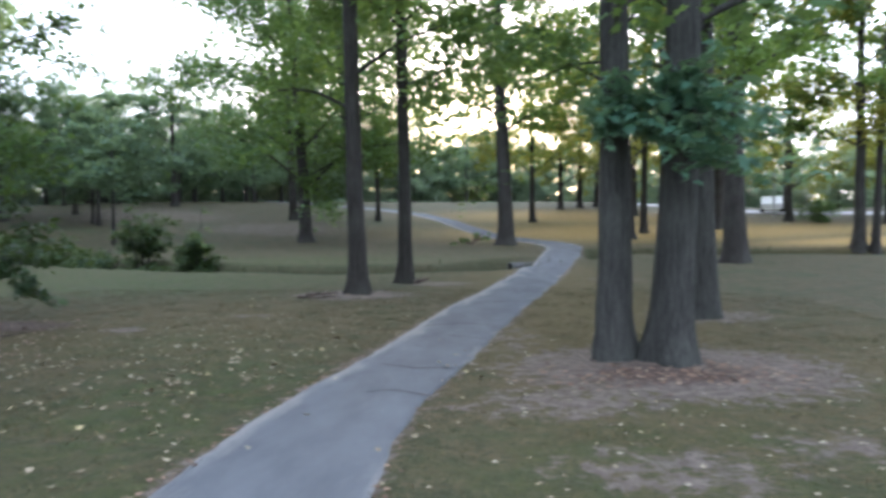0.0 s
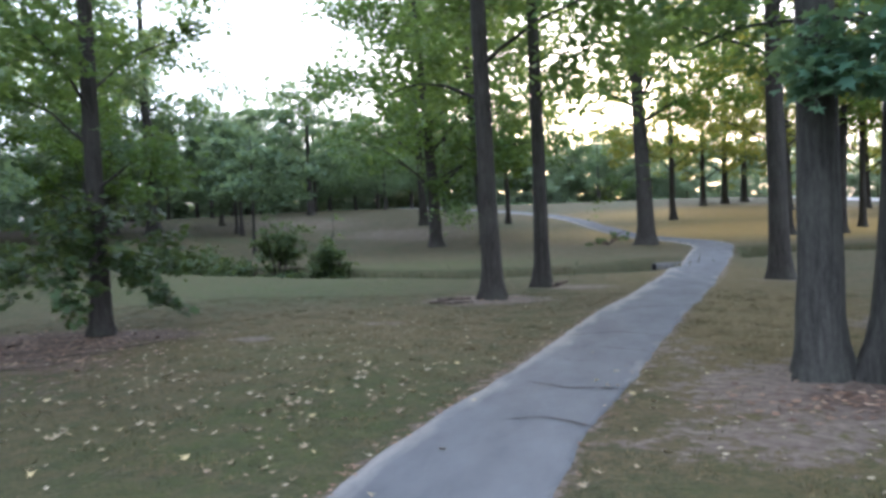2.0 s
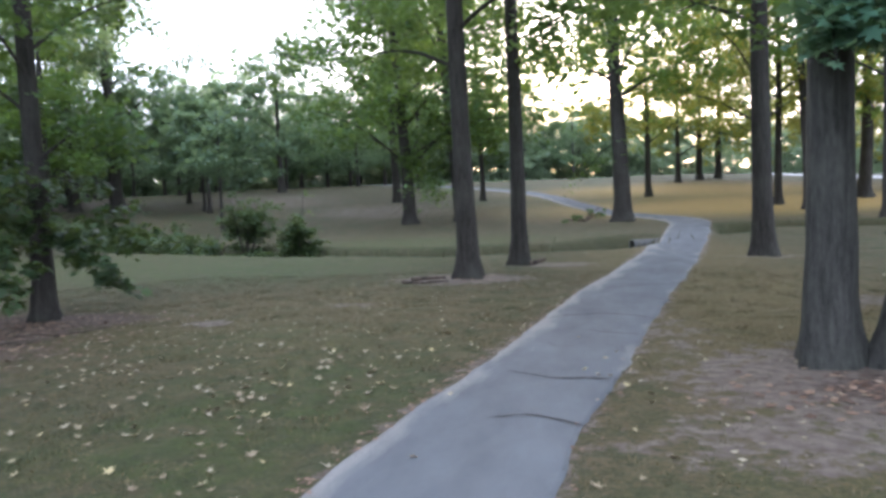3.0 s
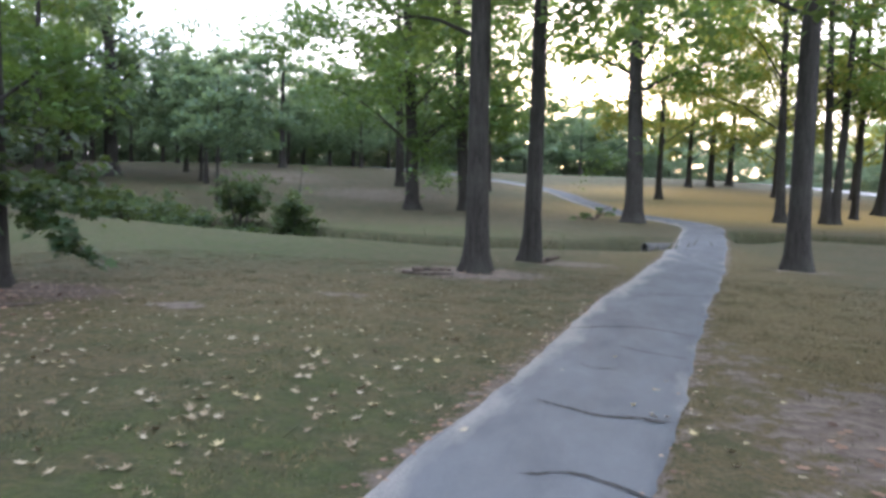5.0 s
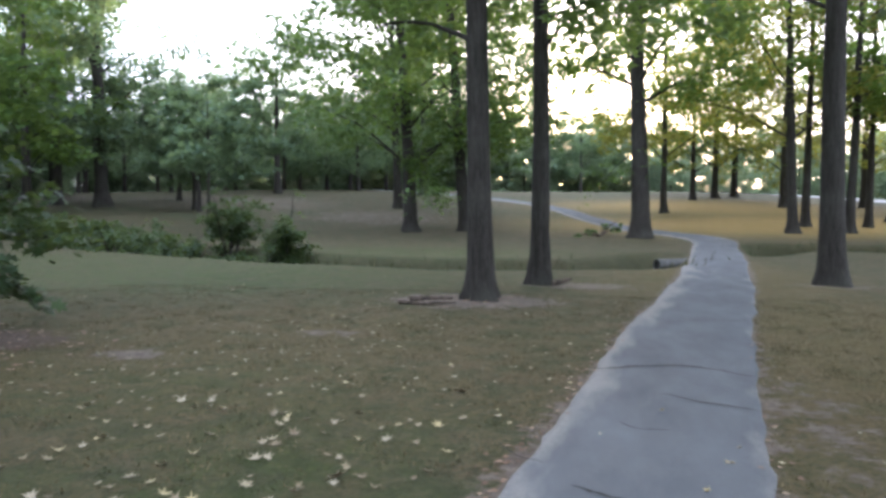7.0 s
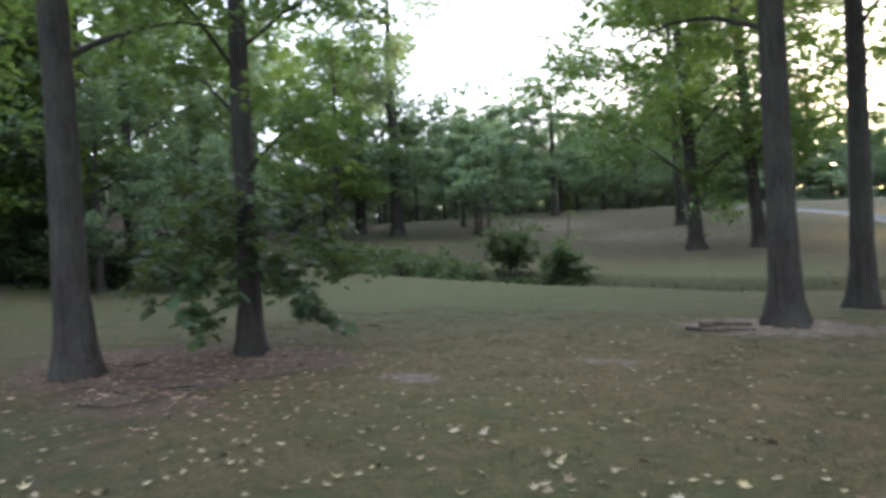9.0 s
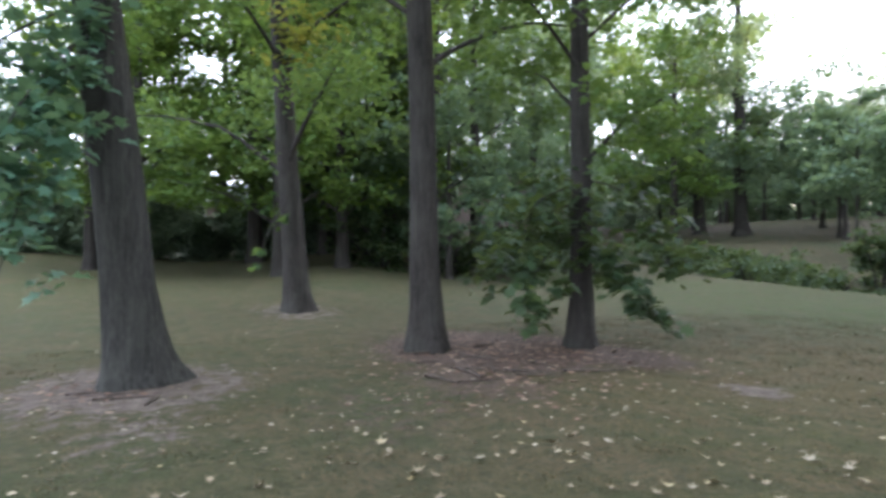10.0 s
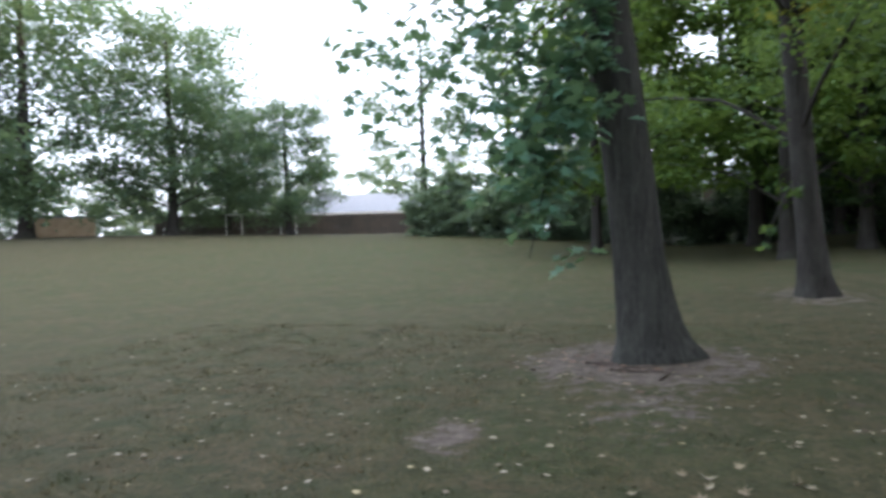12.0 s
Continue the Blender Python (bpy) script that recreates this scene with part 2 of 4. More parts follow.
def box(size, at, bevel=0.0):
    bm = bmesh.new()
    bmesh.ops.create_cube(bm, size=1, matrix=Matrix.Translation(at) @ Matrix.Diagonal((*size, 1)))
    if bevel:
        bmesh.ops.bevel(bm, geom=bm.edges[:], offset=bevel, segments=1, affect="EDGES")
    return bm


def tube_np(points, radii, sides=10, lobes=None, rng=None, cap=True):
    """A tube along points; lobes(theta, i) scales its radius. Returns places and four-cornered faces."""
    points = np.asarray(points, float)
    n = len(points)
    tang = np.gradient(points, axis=0)
    tang /= np.linalg.norm(tang, axis=1)[:, None] + 1e-9
    ref = np.array([1.0, 0, 0]) if abs(tang[0][0]) < 0.8 else np.array([0, 1.0, 0])
    u = np.cross(tang, ref)
    u /= np.linalg.norm(u, axis=1)[:, None] + 1e-9
    v = np.cross(tang, u)
    th = np.linspace(0, 2 * np.pi, sides, endpoint=False)
    out = []
    for i in range(n):
        r = radii[i] * (np.ones(sides) if lobes is None else lobes(th, i))
        if rng is not None:
            r = r * (1 + rng.uniform(-0.05, 0.05, sides))
        out.append(points[i] + np.outer(np.cos(th) * r, u[i]) + np.outer(np.sin(th) * r, v[i]))
    verts = np.concatenate(out)
    i, j = np.meshgrid(np.arange(n - 1), np.arange(sides), indexing="ij")
    a, b = i * sides + j, i * sides + (j + 1) % sides
    faces = np.stack([a, b, b + sides, a + sides], -1).reshape(-1, 4)
    if cap:
        for ring in (0, n - 1):
            c = len(verts)
            verts = np.vstack([verts, points[ring]])
            base = ring * sides
            jj = np.arange(0, sides, 2)
            faces = np.vstack([faces, np.stack([np.full(len(jj), c), base + jj, base + (jj + 1) % sides, base + (jj + 2) % sides], -1)])
    return verts, faces


def merge_np(pieces):
    vs, fs, off = [], [], 0
    for v, f in pieces:
        vs.append(v)
        fs.append(f + off)
        off += len(v)
    return np.concatenate(vs), np.concatenate(fs)


OUTLINES = {
    "simple": np.array([(0, 0, 0), (-0.34, 0.5, 0.1), (0, 1, -0.08), (0.34, 0.5, 0.1)]),
    "lobed": np.array([(0, 0, 0), (-0.16, 0.18, 0.03), (-0.46, 0.30, 0.08), (-0.2, 0.46, 0.04), (-0.4, 0.74, 0.02), (-0.12, 0.70, 0.02), (0, 1, -0.12),
                       (0.12, 0.70, 0.02), (0.4, 0.74, 0.02), (0.2, 0.46, 0.04), (0.46, 0.30, 0.08), (0.16, 0.18, 0.03)]),
}


def leaves_np(centres, size, rng, outline="simple", flat=0.45, vary=0.35):
    """One leaf at each centre, turned at random; flat leaves lie near level."""
    shape = OUTLINES[outline]
    n = len(centres)
    ang = rng.uniform(0, 2 * np.pi, n)
    d = np.stack([np.cos(ang), np.sin(ang), rng.normal(-0.35, 0.45, n) * (1 - flat * 0.6)], -1)
    d /= np.linalg.norm(d, axis=1)[:, None]
    up = np.stack([rng.normal(0, 1 - flat, n), rng.normal(0, 1 - flat, n), np.ones(n)], -1)
    s = np.cross(d, up)
    s /= np.linalg.norm(s, axis=1)[:, None] + 1e-9
    nn = np.cross(s, d)
    sz = size * (1 + rng.uniform(-vary, vary, n))
    verts = centres[:, None, :] + sz[:, None, None] * (shape[None, :, 0:1] * s[:, None, :] + shape[None, :, 1:2] * d[:, None, :] + shape[None, :, 2:3] * nn[:, None, :])
    kk = len(shape)
    return verts.reshape(-1, 3), np.arange(n * kk).reshape(n, kk)


# ---- lie of the land ----
RIDGE = [(-180, 2.2), (-130, 2.7), (-103, 2.15), (-80, 1.15), (-66, 2.6), (-60, 3.1), (-50, 3.1), (-25, 3.8), (3, 3.5), (25, 2.3), (60, 1.5), (180, 2.2)]
START = [(-180, 8), (-75, 8), (-50, 28), (60, 28), (120, 8), (180, 8)]
CREST = [(-180, 60), (-75, 58), (-50, 74), (25, 80), (180, 80)]
CREEK = [(-75, 40), (-44, 32), (-24, 29.2), (-9.2, 23.1), (-4.3, 21.8), (0, 22.5), (2.0, 26), (4.2, 28.6), (6.8, 33), (10, 32), (16, 30.8), (26, 30), (70, 26)]


def knots(x, table):
    x = np.asarray(x, float)
    out = np.full(x.shape, float(table[0][1]))
    for (a, u), (b, v) in zip(table, table[1:]):
        s = np.clip((x - a) / (b - a), 0, 1)
        out = out + (v - u) * s * s * (3 - 2 * s)
    return out


def creek_off(x, y):
    best = np.full(np.shape(x), 1e9)
    for (ax, ay), (bx, by) in zip(CREEK, CREEK[1:]):
        dx, dy = bx - ax, by - ay
        s = np.clip(((x - ax) * dx + (y - ay) * dy) / (dx * dx + dy * dy), 0, 1)
        best = np.minimum(best, np.hypot(x - ax - s * dx, y - ay - s * dy))
    return best


def lands(x, y):
    x, y = np.asarray(x, float), np.asarray(y, float)
    r, az = np.hypot(x, y - 2), np.degrees(np.arctan2(x, y - 2))
    r0, r1, top = knots(az, START), knots(az, CREST), knots(az, RIDGE)
    s = np.clip((r - r0) / (r1 - r0), 0, 1)
    z = top * s * s * (3 - 2 * s)
    q = np.clip(creek_off(x, y) / 2.3, 0, 1)
    q = np.clip((q - 0.3) / 0.62, 0, 1)
    z = z - 1.0 * (1 - q * q * (3 - 2 * q)) * (1 - np.exp(-(((x - 4.0) / 1.9) ** 4)) * (np.abs(y - 29) < 9))
    z = z + 0.02 * np.sin(x * 0.9 + 1.3) * np.sin(y * 0.7) * np.clip(r / 12, 0.2, 1)
    return z


def land(x, y):
    return float(lands(np.array([x]), np.array([y]))[0])


# ---- asphalt path: centre line and half width ----
LANE = [(5.0, -14, 0.72), (2.2, -7, 0.72), (0.85, -2.5, 0.72), (0.3, 0.3, 0.71), (0.19, 2.4, 0.71), (0.29, 4.3, 0.66), (0.57, 6.2, 0.69), (1.15, 10, 0.72), (1.5, 12.4, 0.74),
        (2.62, 19.2, 0.79), (3.65, 27, 0.85), (4.4, 33, 0.87), (4.6, 36.0, 0.95), (3.95, 38.2, 0.95), (2.8, 39.8, 0.85), (0.9, 42.4, 0.75), (-1.8, 48.7, 0.75), (-4.4, 54.6, 0.75), (-9, 59.9, 0.75), (-22, 68.7, 0.75), (-40, 80, 0.75), (-70, 96, 0.75)]


def smooth_line(rows, step):
    """A Catmull-Rom line through the rows, sampled about every step."""
    p = np.array(rows, float)
    p = np.vstack([2 * p[0] - p[1], p, 2 * p[-1] - p[-2]])
    out = []
    for i in range(1, len(p) - 2):
        m = max(2, int(np.linalg.norm(p[i + 1][:2] - p[i][:2]) / step))
        for t in np.linspace(0, 1, m, endpoint=False):
            out.append(0.5 * (2 * p[i] + (p[i + 1] - p[i - 1]) * t + (2 * p[i - 1] - 5 * p[i] + 4 * p[i + 1] - p[i + 2]) * t * t + (3 * p[i] - p[i - 1] - 3 * p[i + 1] + p[i + 2]) * t ** 3))
    out.append(p[-2])
    return np.array(out)


lane = smooth_line(LANE, 0.16)


def lane_off(x, y):
    """Distance from the path's centre line, less its half width."""
    best = np.full(np.shape(x), 1e9)
    for px, py, hw in lane[::3]:
        best = np.minimum(best, np.hypot(x - px, y - py) - hw)
    return best


# ---- ground: one sheet to the horizon ----
def axis(lo, hi, step, far):
    mid_part = list(np.arange(lo, hi, step))
    right, s = [hi], step
    while right[-1] < far:
        s *= 1.075
        right.append(right[-1] + s)
    left, s = [lo], step
    while left[-1] > -far:
        s *= 1.075
        left.append(left[-1] - s)
    return np.array(left[:0:-1] + mid_part + right)


# bare earth and leaf litter round the trees: x, y, radius across, radius along, strength
BARE = [(3.7, 5.9, 2.0, 1.5, 1.0), (2.4, 4.4, 0.9, 0.7, 0.7), (3.0, 2.6, 1.0, 0.6, 0.6), (4.4, 3.2, 0.8, 0.5, 0.55), (-1.9, 13.7, 1.5, 0.9, 0.95), (-0.3, 16.6, 1.3, 0.7, 0.7), (-7.8, 3.0, 1.6, 1.3, 0.8),
        (-14.4, 6.5, 1.6, 1.1, 0.6), (-4.9, 1.55, 0.5, 0.26, 0.75), (-4.6, 8.5, 0.45, 0.3, 0.8), (5.3, 10.3, 1.3, 0.9, 0.7), (1.9, 7.8, 0.5, 1.6, 0.5), (-5.9, 3.0, 1.2, 0.7, 0.5),
        (4.7, 17.5, 1.0, 0.7, 0.6), (-27, 50, 9, 7, 0.55), (-15, 45, 6, 5, 0.55), (-48, 44, 12, 8, 0.8), (1.8, 4.2, 0.7, 0.5, 0.55), (-3.1, 10.3, 0.6, 0.3, 0.6)]
LITTER = [(-8.3, 7.7, 2.1, 1.7, 1.0), (-7.0, 8.8, 1.4, 0.7, 0.9), (3.6, 5.6, 1.1, 0.6, 0.75), (-7.7, 2.8, 0.6, 0.4, 0.6), (-6.5, 6.4, 1.6, 0.9, 0.66), (-5.6, 5.0, 1.6, 1.0, 0.5)]
LUSH = [(-10, 17, 8, 4, 1.0), (-18, 20, 9, 4, 0.9), (-24, 12, 8, 6, 0.5), (-7, 27, 6, 3, 0.8), (-30, -4, 20, 14, 0.75), (-1.5, 4.4, 1.4, 2.6, 0.85), (-3.0, 2.6, 1.5, 1.6, 0.45), (3.2, 2.4, 2.2, 1.5, 0.6), (-1.2, 1.5, 1.6, 1.2, 0.7), (3.6, 4.6, 1.5, 0.5, 0.6), (-3.0, 7.4, 1.6, 1.2, 0.45), (-2.0, 50, 9, 4, 0.5)]

# straw-coloured grass: first five rows put evening sunlight into the turf, others lighten it
SUN_STRAW = [(11, 45, 13, 6, 1.0), (7, 55, 10, 6, 0.8), (21, 36, 6, 3, 1.0), (20, 44, 8, 4, 0.6), (3, 44, 4, 4, 0.5), (3.4, 10, 2.2, 6.5, 0.17), (2.6, 18, 2.4, 6, 0.15), (-3.5, 9.5, 4.0, 3.5, 0.1), (6.5, 6, 3, 4, 0.1), (-30, -8, 22, 16, 0.09), (-9, 3, 5, 4, 0.06)]


def blobs(table, x, y):
    out = np.zeros(np.shape(x))
    for bx, by, rx, ry, s in table:
        out = np.maximum(out, s * np.exp(-(((x - bx) / rx) ** 2 + ((y - by) / ry) ** 2) ** 1.5 * 0.7))
    return out


gx, gy = axis(-14.0, 9.0, 0.19, 700), axis(-3.0, 35.0, 0.19, 700)
GX, GY = np.meshgrid(gx, gy, indexing="ij")
GZ = lands(GX, GY)
near_lane = lane_off(GX, GY)
bump_z = np.array([noise.noise(Vector((x * 1.7, y * 1.7, 0))) for x, y in zip(GX.ravel(), GY.ravel())]).reshape(GX.shape) * 0.018
GZ = GZ + bump_z * np.clip(near_lane / 0.4, 0, 1) - 0.03 * (near_lane < -0.15)
nx, ny = GX.shape
ii, jj = np.meshgrid(np.arange(nx - 1), np.arange(ny - 1), indexing="ij")
c0 = ii * ny + jj
ground = new("ground", mesh_np("ground", np.stack([GX.ravel(), GY.ravel(), GZ.ravel()], -1), np.stack([c0.ravel(), (c0 + ny).ravel(), (c0 + ny + 1).ravel(), (c0 + 1).ravel()], -1), GROUND, True))
tagged(ground, "mown park lawn with dry patches and bare earth round the trees", "ground", kind="structure")
lane_bare = 0.8 * np.exp(-np.clip(near_lane, 0, 9) / 0.15)
for key, val in (("bare", np.maximum(blobs(BARE, GX, GY), lane_bare)), ("litter", blobs(LITTER, GX, GY)), ("lush", blobs(LUSH, GX, GY)), ("sun_straw", blobs(SUN_STRAW, GX, GY)), ("ditch_dark", np.exp(-((creek_off(GX, GY) / 1.95) ** 6)) * (1 - np.exp(-(((GX - 4.0) / 1.9) ** 4)) * (np.abs(GY - 29) < 9)))):
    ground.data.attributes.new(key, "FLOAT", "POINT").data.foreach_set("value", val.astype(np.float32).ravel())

# path surface: slightly crowned strip with ragged edges
rng = np.random.default_rng(5)
tang = np.gradient(lane[:, :2], axis=0)
tang /= np.linalg.norm(tang, axis=1)[:, None]
side = np.stack([tang[:, 1], -tang[:, 0]], -1)
ACROSS = np.array([-1.06, -1.0, -0.93, -0.8, -0.5, 0, 0.5, 0.8, 0.93, 1.0, 1.06])
rag = np.stack([np.convolve(rng.normal(0, 1, len(lane) + 12), np.ones(13) / 13, "valid") * 0.09 + np.convolve(rng.normal(0, 1, len(lane) + 2), np.ones(3) / 3, "valid") * 0.012 for _ in range(2)])
pv, worn_v = [], []
for i, (px, py, hw) in enumerate(lane):
    for a in ACROSS:
        off = a * hw + (rag[0][i] if a < 0 else rag[1][i]) * min(1.0, abs(a) ** 4)
        x, y = px + side[i][0] * off, py + side[i][1] * off
        pv.append((x, y, 0.012 + 0.012 * (1 - a * a) - (0.06 if abs(a) > 1.03 else 0)))
        worn_v.append(max(0.0, (abs(a) - (0.45 if a < 0 else 0.66)) / 0.5) * 0.72 + (0.2 if py > 36 else 0) + 0.45 * math.exp(-((py - 21) / 2.5) ** 2 - (a - 0.1) ** 2 * 3) + 0.3 * math.exp(-((py - 15) / 6) ** 2) * (0.6 - 0.4 * a) + (0.12 if a < 0 else 0))
pv = np.array(pv)
pv[:, 2] += lands(pv[:, 0], pv[:, 1])
na = len(ACROSS)
ii, jj = np.meshgrid(np.arange(len(lane) - 1), np.arange(na - 1), indexing="ij")
c0 = ii * na + jj
path = new("path", mesh_np("path", pv, np.stack([c0.ravel(), (c0 + 1).ravel(), (c0 + na + 1).ravel(), (c0 + na).ravel()], -1), ASPHALT, True))
tagged(path, "narrow worn grey asphalt footpath with crumbling pale edges", "path", kind="structure")
path.data.attributes.new("worn", "FLOAT", "POINT").data.foreach_set("value", np.array(worn_v, np.float32))


def crack(rows, width, seed):
    """A thin crooked gap across the asphalt along the rows (x, y), widest in the middle."""
    r = np.random.default_rng(seed)
    way = smooth_line([(x, y, 0) for x, y in rows], 0.035)
    n = len(way)
    wob = np.cumsum(r.normal(0, 0.009, n))
    wob -= np.linspace(wob[0], wob[-1], n)
    x, y, t = way[:, 0], way[:, 1] + wob, np.linspace(0, 1, n)
    w = width * (0.35 + r.uniform(0, 0.9, n)) * np.minimum(1, np.minimum(t, 1 - t) * 6 + 0.2)
    z = lands(x, y) + 0.012 + 0.012 + 0.004
    v = np.concatenate([np.stack([x, y - w, z], -1), np.stack([x, y + w, z], -1)])
    i = np.arange(n - 1)
    part_np("crack", v, np.stack([i, i + 1, i + n + 1, i + n], -1), CRACK, path)


crack(((0.23, 5.98), (0.48, 5.84), (0.7, 5.73), (0.95, 5.77), (1.24, 5.77)), 0.022, 1)
crack(((0.30, 4.56), (0.55, 4.66), (0.8, 4.58), (1.04, 4.42)), 0.018, 2)
crack(((0.27, 8.86), (0.6, 9.08), (1.0, 9.2), (1.35, 9.08), (1.66, 8.86)), 0.026, 3)
crack(((0.81, 8.11), (1.12, 7.9), (1.5, 7.74)), 0.014, 4)
crack(((0.48, 7.22), (0.62, 7.12), (0.82, 7.12)), 0.010, 6)
crack(((1.0, 11.7), (1.6, 12.15), (2.2, 12.3)), 0.014, 7)
crack(((-0.28, 6.6), (-0.1, 6.4), (0.06, 6.3)), 0.008, 8)


# ---- trees ----
def curve_pts(a, b, sag, n, rng, wob=0.06):
    """A bent line from a to b that rises first (sag > 0) and then droops."""
    a, b = np.asarray(a, float), np.asarray(b, float)
    t = np.linspace(0, 1, n)[:, None]
    p = a + (b - a) * t
    p[:, 2:] += sag * np.sin(np.pi * t)
    L = np.linalg.norm(b - a)
    p += np.cumsum(rng.normal(0, wob * L / n, (n, 3)), axis=0) * np.minimum(1, t * 3)
    return p


def clumps(line, n, spread, rng, lo=0.3, per=45):
    """Leaf centres in loose clumps along the outer part of a line."""
    m = max(3, n // per)
    t = lo + (1 - lo) * rng.uniform(0, 1, m) ** 0.75
    idx = t * (len(line) - 1)
    i = np.clip(idx.astype(int), 0, len(line) - 2)
    c = line[i] + (line[i + 1] - line[i]) * (idx - i)[:, None] + rng.normal(0, spread * 0.8, (m, 3)) * (1, 1, 0.75)
    who = rng.integers(0, m, n)
    return c[who] + rng.normal(0, spread * 0.36, (n, 3)) * (1, 1, 0.55)


def tree(x, y, H, r, lean=(0, 0), crown=(5, 4.0), limbs=12, leaves=6000, leaf=0.22, mat=None, bark=None, flare=0.9, seed=1, label="", outline="simple", extra=(), spread=0.85, droop=0.0, name="tree", sides=14, shape="oval", twist=0.0, group="", bough=None):
    """A tree > trunk, limbs, crown. lean: metres that the trunk goes aside per metre of height. crown: height at which it begins, and its radius.
    extra: low boughs as (height on the trunk, place of the tip, spread, leaves)."""
    rng = np.random.default_rng(seed)
    z = land(x, y)
    root = empty(name, pose(x, y, z - 0.03), label, "tree", group)
    hs = np.concatenate([[-0.15, 0.0, 0.08, 0.2, 0.38, 0.65, 1.1], np.linspace(1.9, H, 12)])
    wob = np.cumsum(rng.normal(0, r * 0.07, (len(hs), 2)), axis=0) * np.clip(hs / 3, 0, 1)[:, None]
    pts = np.stack([lean[0] * hs + wob[:, 0] + twist * np.sin(hs / H * 5), lean[1] * hs + wob[:, 1], hs], -1)
    rad = r * (1.06 - 0.86 * np.clip(hs / H, 0, 1) ** 1.25)
    ph, ph2 = rng.uniform(0, 6.3, 2)

    def lobes(th, i):
        f = math.exp(-max(hs[i], 0) / 0.30) * flare * 0.85 + math.exp(-max(hs[i], 0) / 0.85) * 0.36
        return 1 + f * (0.62 + 0.28 * np.cos(3 * th + ph) + 0.22 * np.cos(5 * th + ph2)) + 0.04 * np.cos(2 * th + ph2)

    v, f = tube_np(pts, rad, sides, lobes, rng)
    part_np("trunk", v, f, bark or BARK, root, smooth=True)

    def on_trunk(h):
        return np.array([np.interp(h, hs, pts[:, 0]), np.interp(h, hs, pts[:, 1]), h])

    cz, R = crown
    share = []
    for kq in range(limbs):
        u = (kq + rng.uniform(0.1, 0.9)) / limbs
        h = cz + (H * 0.97 - cz) * u
        az = kq * 2.4 + rng.uniform(-0.5, 0.5) + seed
        reach = R * ((0.65 + 0.5 * math.sin(math.pi * min(1, 0.18 + u * 0.8))) if shape == "oval" else (1.08 - 0.85 * u)) * rng.uniform(0.75, 1.15)
        a = on_trunk(max(cz * 0.85, h - reach * 0.35))
        b = a + np.array([math.cos(az) * reach, math.sin(az) * reach, reach * (0.35 - droop + 0.3 * u) + rng.uniform(-0.3, 0.3)])
        line = curve_pts(a, b, reach * 0.10, 8, rng)
        rr = max(0.018, r * 0.24 * (1.05 - 0.7 * u))
        v, f = tube_np(line, np.linspace(rr, rr * 0.18, 8), 6)
        part_np("limb", v, f, bark or BARK, root, smooth=True)
        share.append(clumps(line, max(20, int(leaves / limbs * (0.6 + 0.8 * reach / R))), spread * R / 4, rng))
    for h, tip, sp, cnt, *own in extra:
        a = on_trunk(h)
        b = np.array(tip, float) - np.array([x, y, z])
        line = curve_pts(a, b, 0.12 * np.linalg.norm(b - a), 9, rng, 0.04)
        v, f = tube_np(line, np.linspace(max(0.012, r * 0.085), 0.005, 9), 6)
        part_np("limb", v, f, bark or BARK, root, smooth=True)
        cl = clumps(line, cnt, sp, rng, 0.12, 9)
        cl[:, 2] -= 0.1 * rng.uniform(0, 1, len(cl))
        v, f = leaves_np(cl, 0.17, rng, "lobed", 0.5)
        part_np("bough_foliage", v, f, own[0] if own else bough or mat or LEAF_DEEP, root)
    v, f = leaves_np(np.concatenate(share), leaf, rng, outline)
    part_np("crown", v, f, mat or LEAF_DEEP, root)
    return root


OAK = "tall oak with straight dark furrowed trunk flaring at the lawn"
tree(-1.82, 13.99, 19, 0.205, (-0.015, 0), (5.2, 4.3), 15, 10000, 0.2, LEAF_MID, seed=3, droop=0.15, label=OAK)
tree(-1.10, 16.72, 20, 0.175, (0.0, 0), (5.6, 4.0), 15, 9000, 0.2, LEAF_MID, seed=5, droop=0.15, label="slender straight oak with dark bark on the lawn")
tree(1.53, 37.4, 22, 0.40, (-0.011, 0), (7.5, 5.4), 16, 10000, 0.28, LEAF_FRESH, seed=7, label="big straight tree with dark trunk beside the path bend", extra=((4.2, (-0.6, 36.6, 2.4), 0.7, 260), (6.5, (-2.4, 37, 4.6), 0.8, 300), (6.0, (4.4, 37.2, 5.4), 0.9, 350)))
tree(4.67, 17.73, 20, 0.22, (0.006, 0), (6.5, 4.6), 12, 5500, 0.22, LEAF_FRESH, seed=9, label="straight oak with dark bark standing beside the asphalt path")
# the close group of three by the path
tree(3.12, 6.55, 17, 0.195, (-0.014, 0), (4.7, 3.3), 13, 6000, 0.16, LEAF_DEEP, BARK_GREY, 0.7, 11, "thick grey oak trunk of a close group, roots in bare earth", "lobed",
     extra=((3.4, (2.95, 5.75, 2.6), 0.2, 130), (3.4, (3.45, 5.7, 2.75), 0.25, 220), (3.4, (3.05, 5.8, 2.95), 0.22, 120)), bough=LEAF_TEAL, droop=0.2, group="close group of oaks")
tree(3.80, 6.40, 17, 0.215, (0.004, 0), (4.8, 3.3), 13, 6000, 0.16, LEAF_DEEP, BARK_GREY, 1.15, 13, "thickest grey oak of the close group with buttressed roots", "lobed",
     extra=((3.5, (4.0, 5.6, 2.55), 0.22, 220), (3.3, (4.3, 5.65, 2.45), 0.2, 150), (3.7, (3.55, 5.7, 3.2), 0.24, 170), (3.7, (4.2, 5.7, 3.0), 0.24, 150)), bough=LEAF_TEAL, droop=0.2, group="close group of oaks")
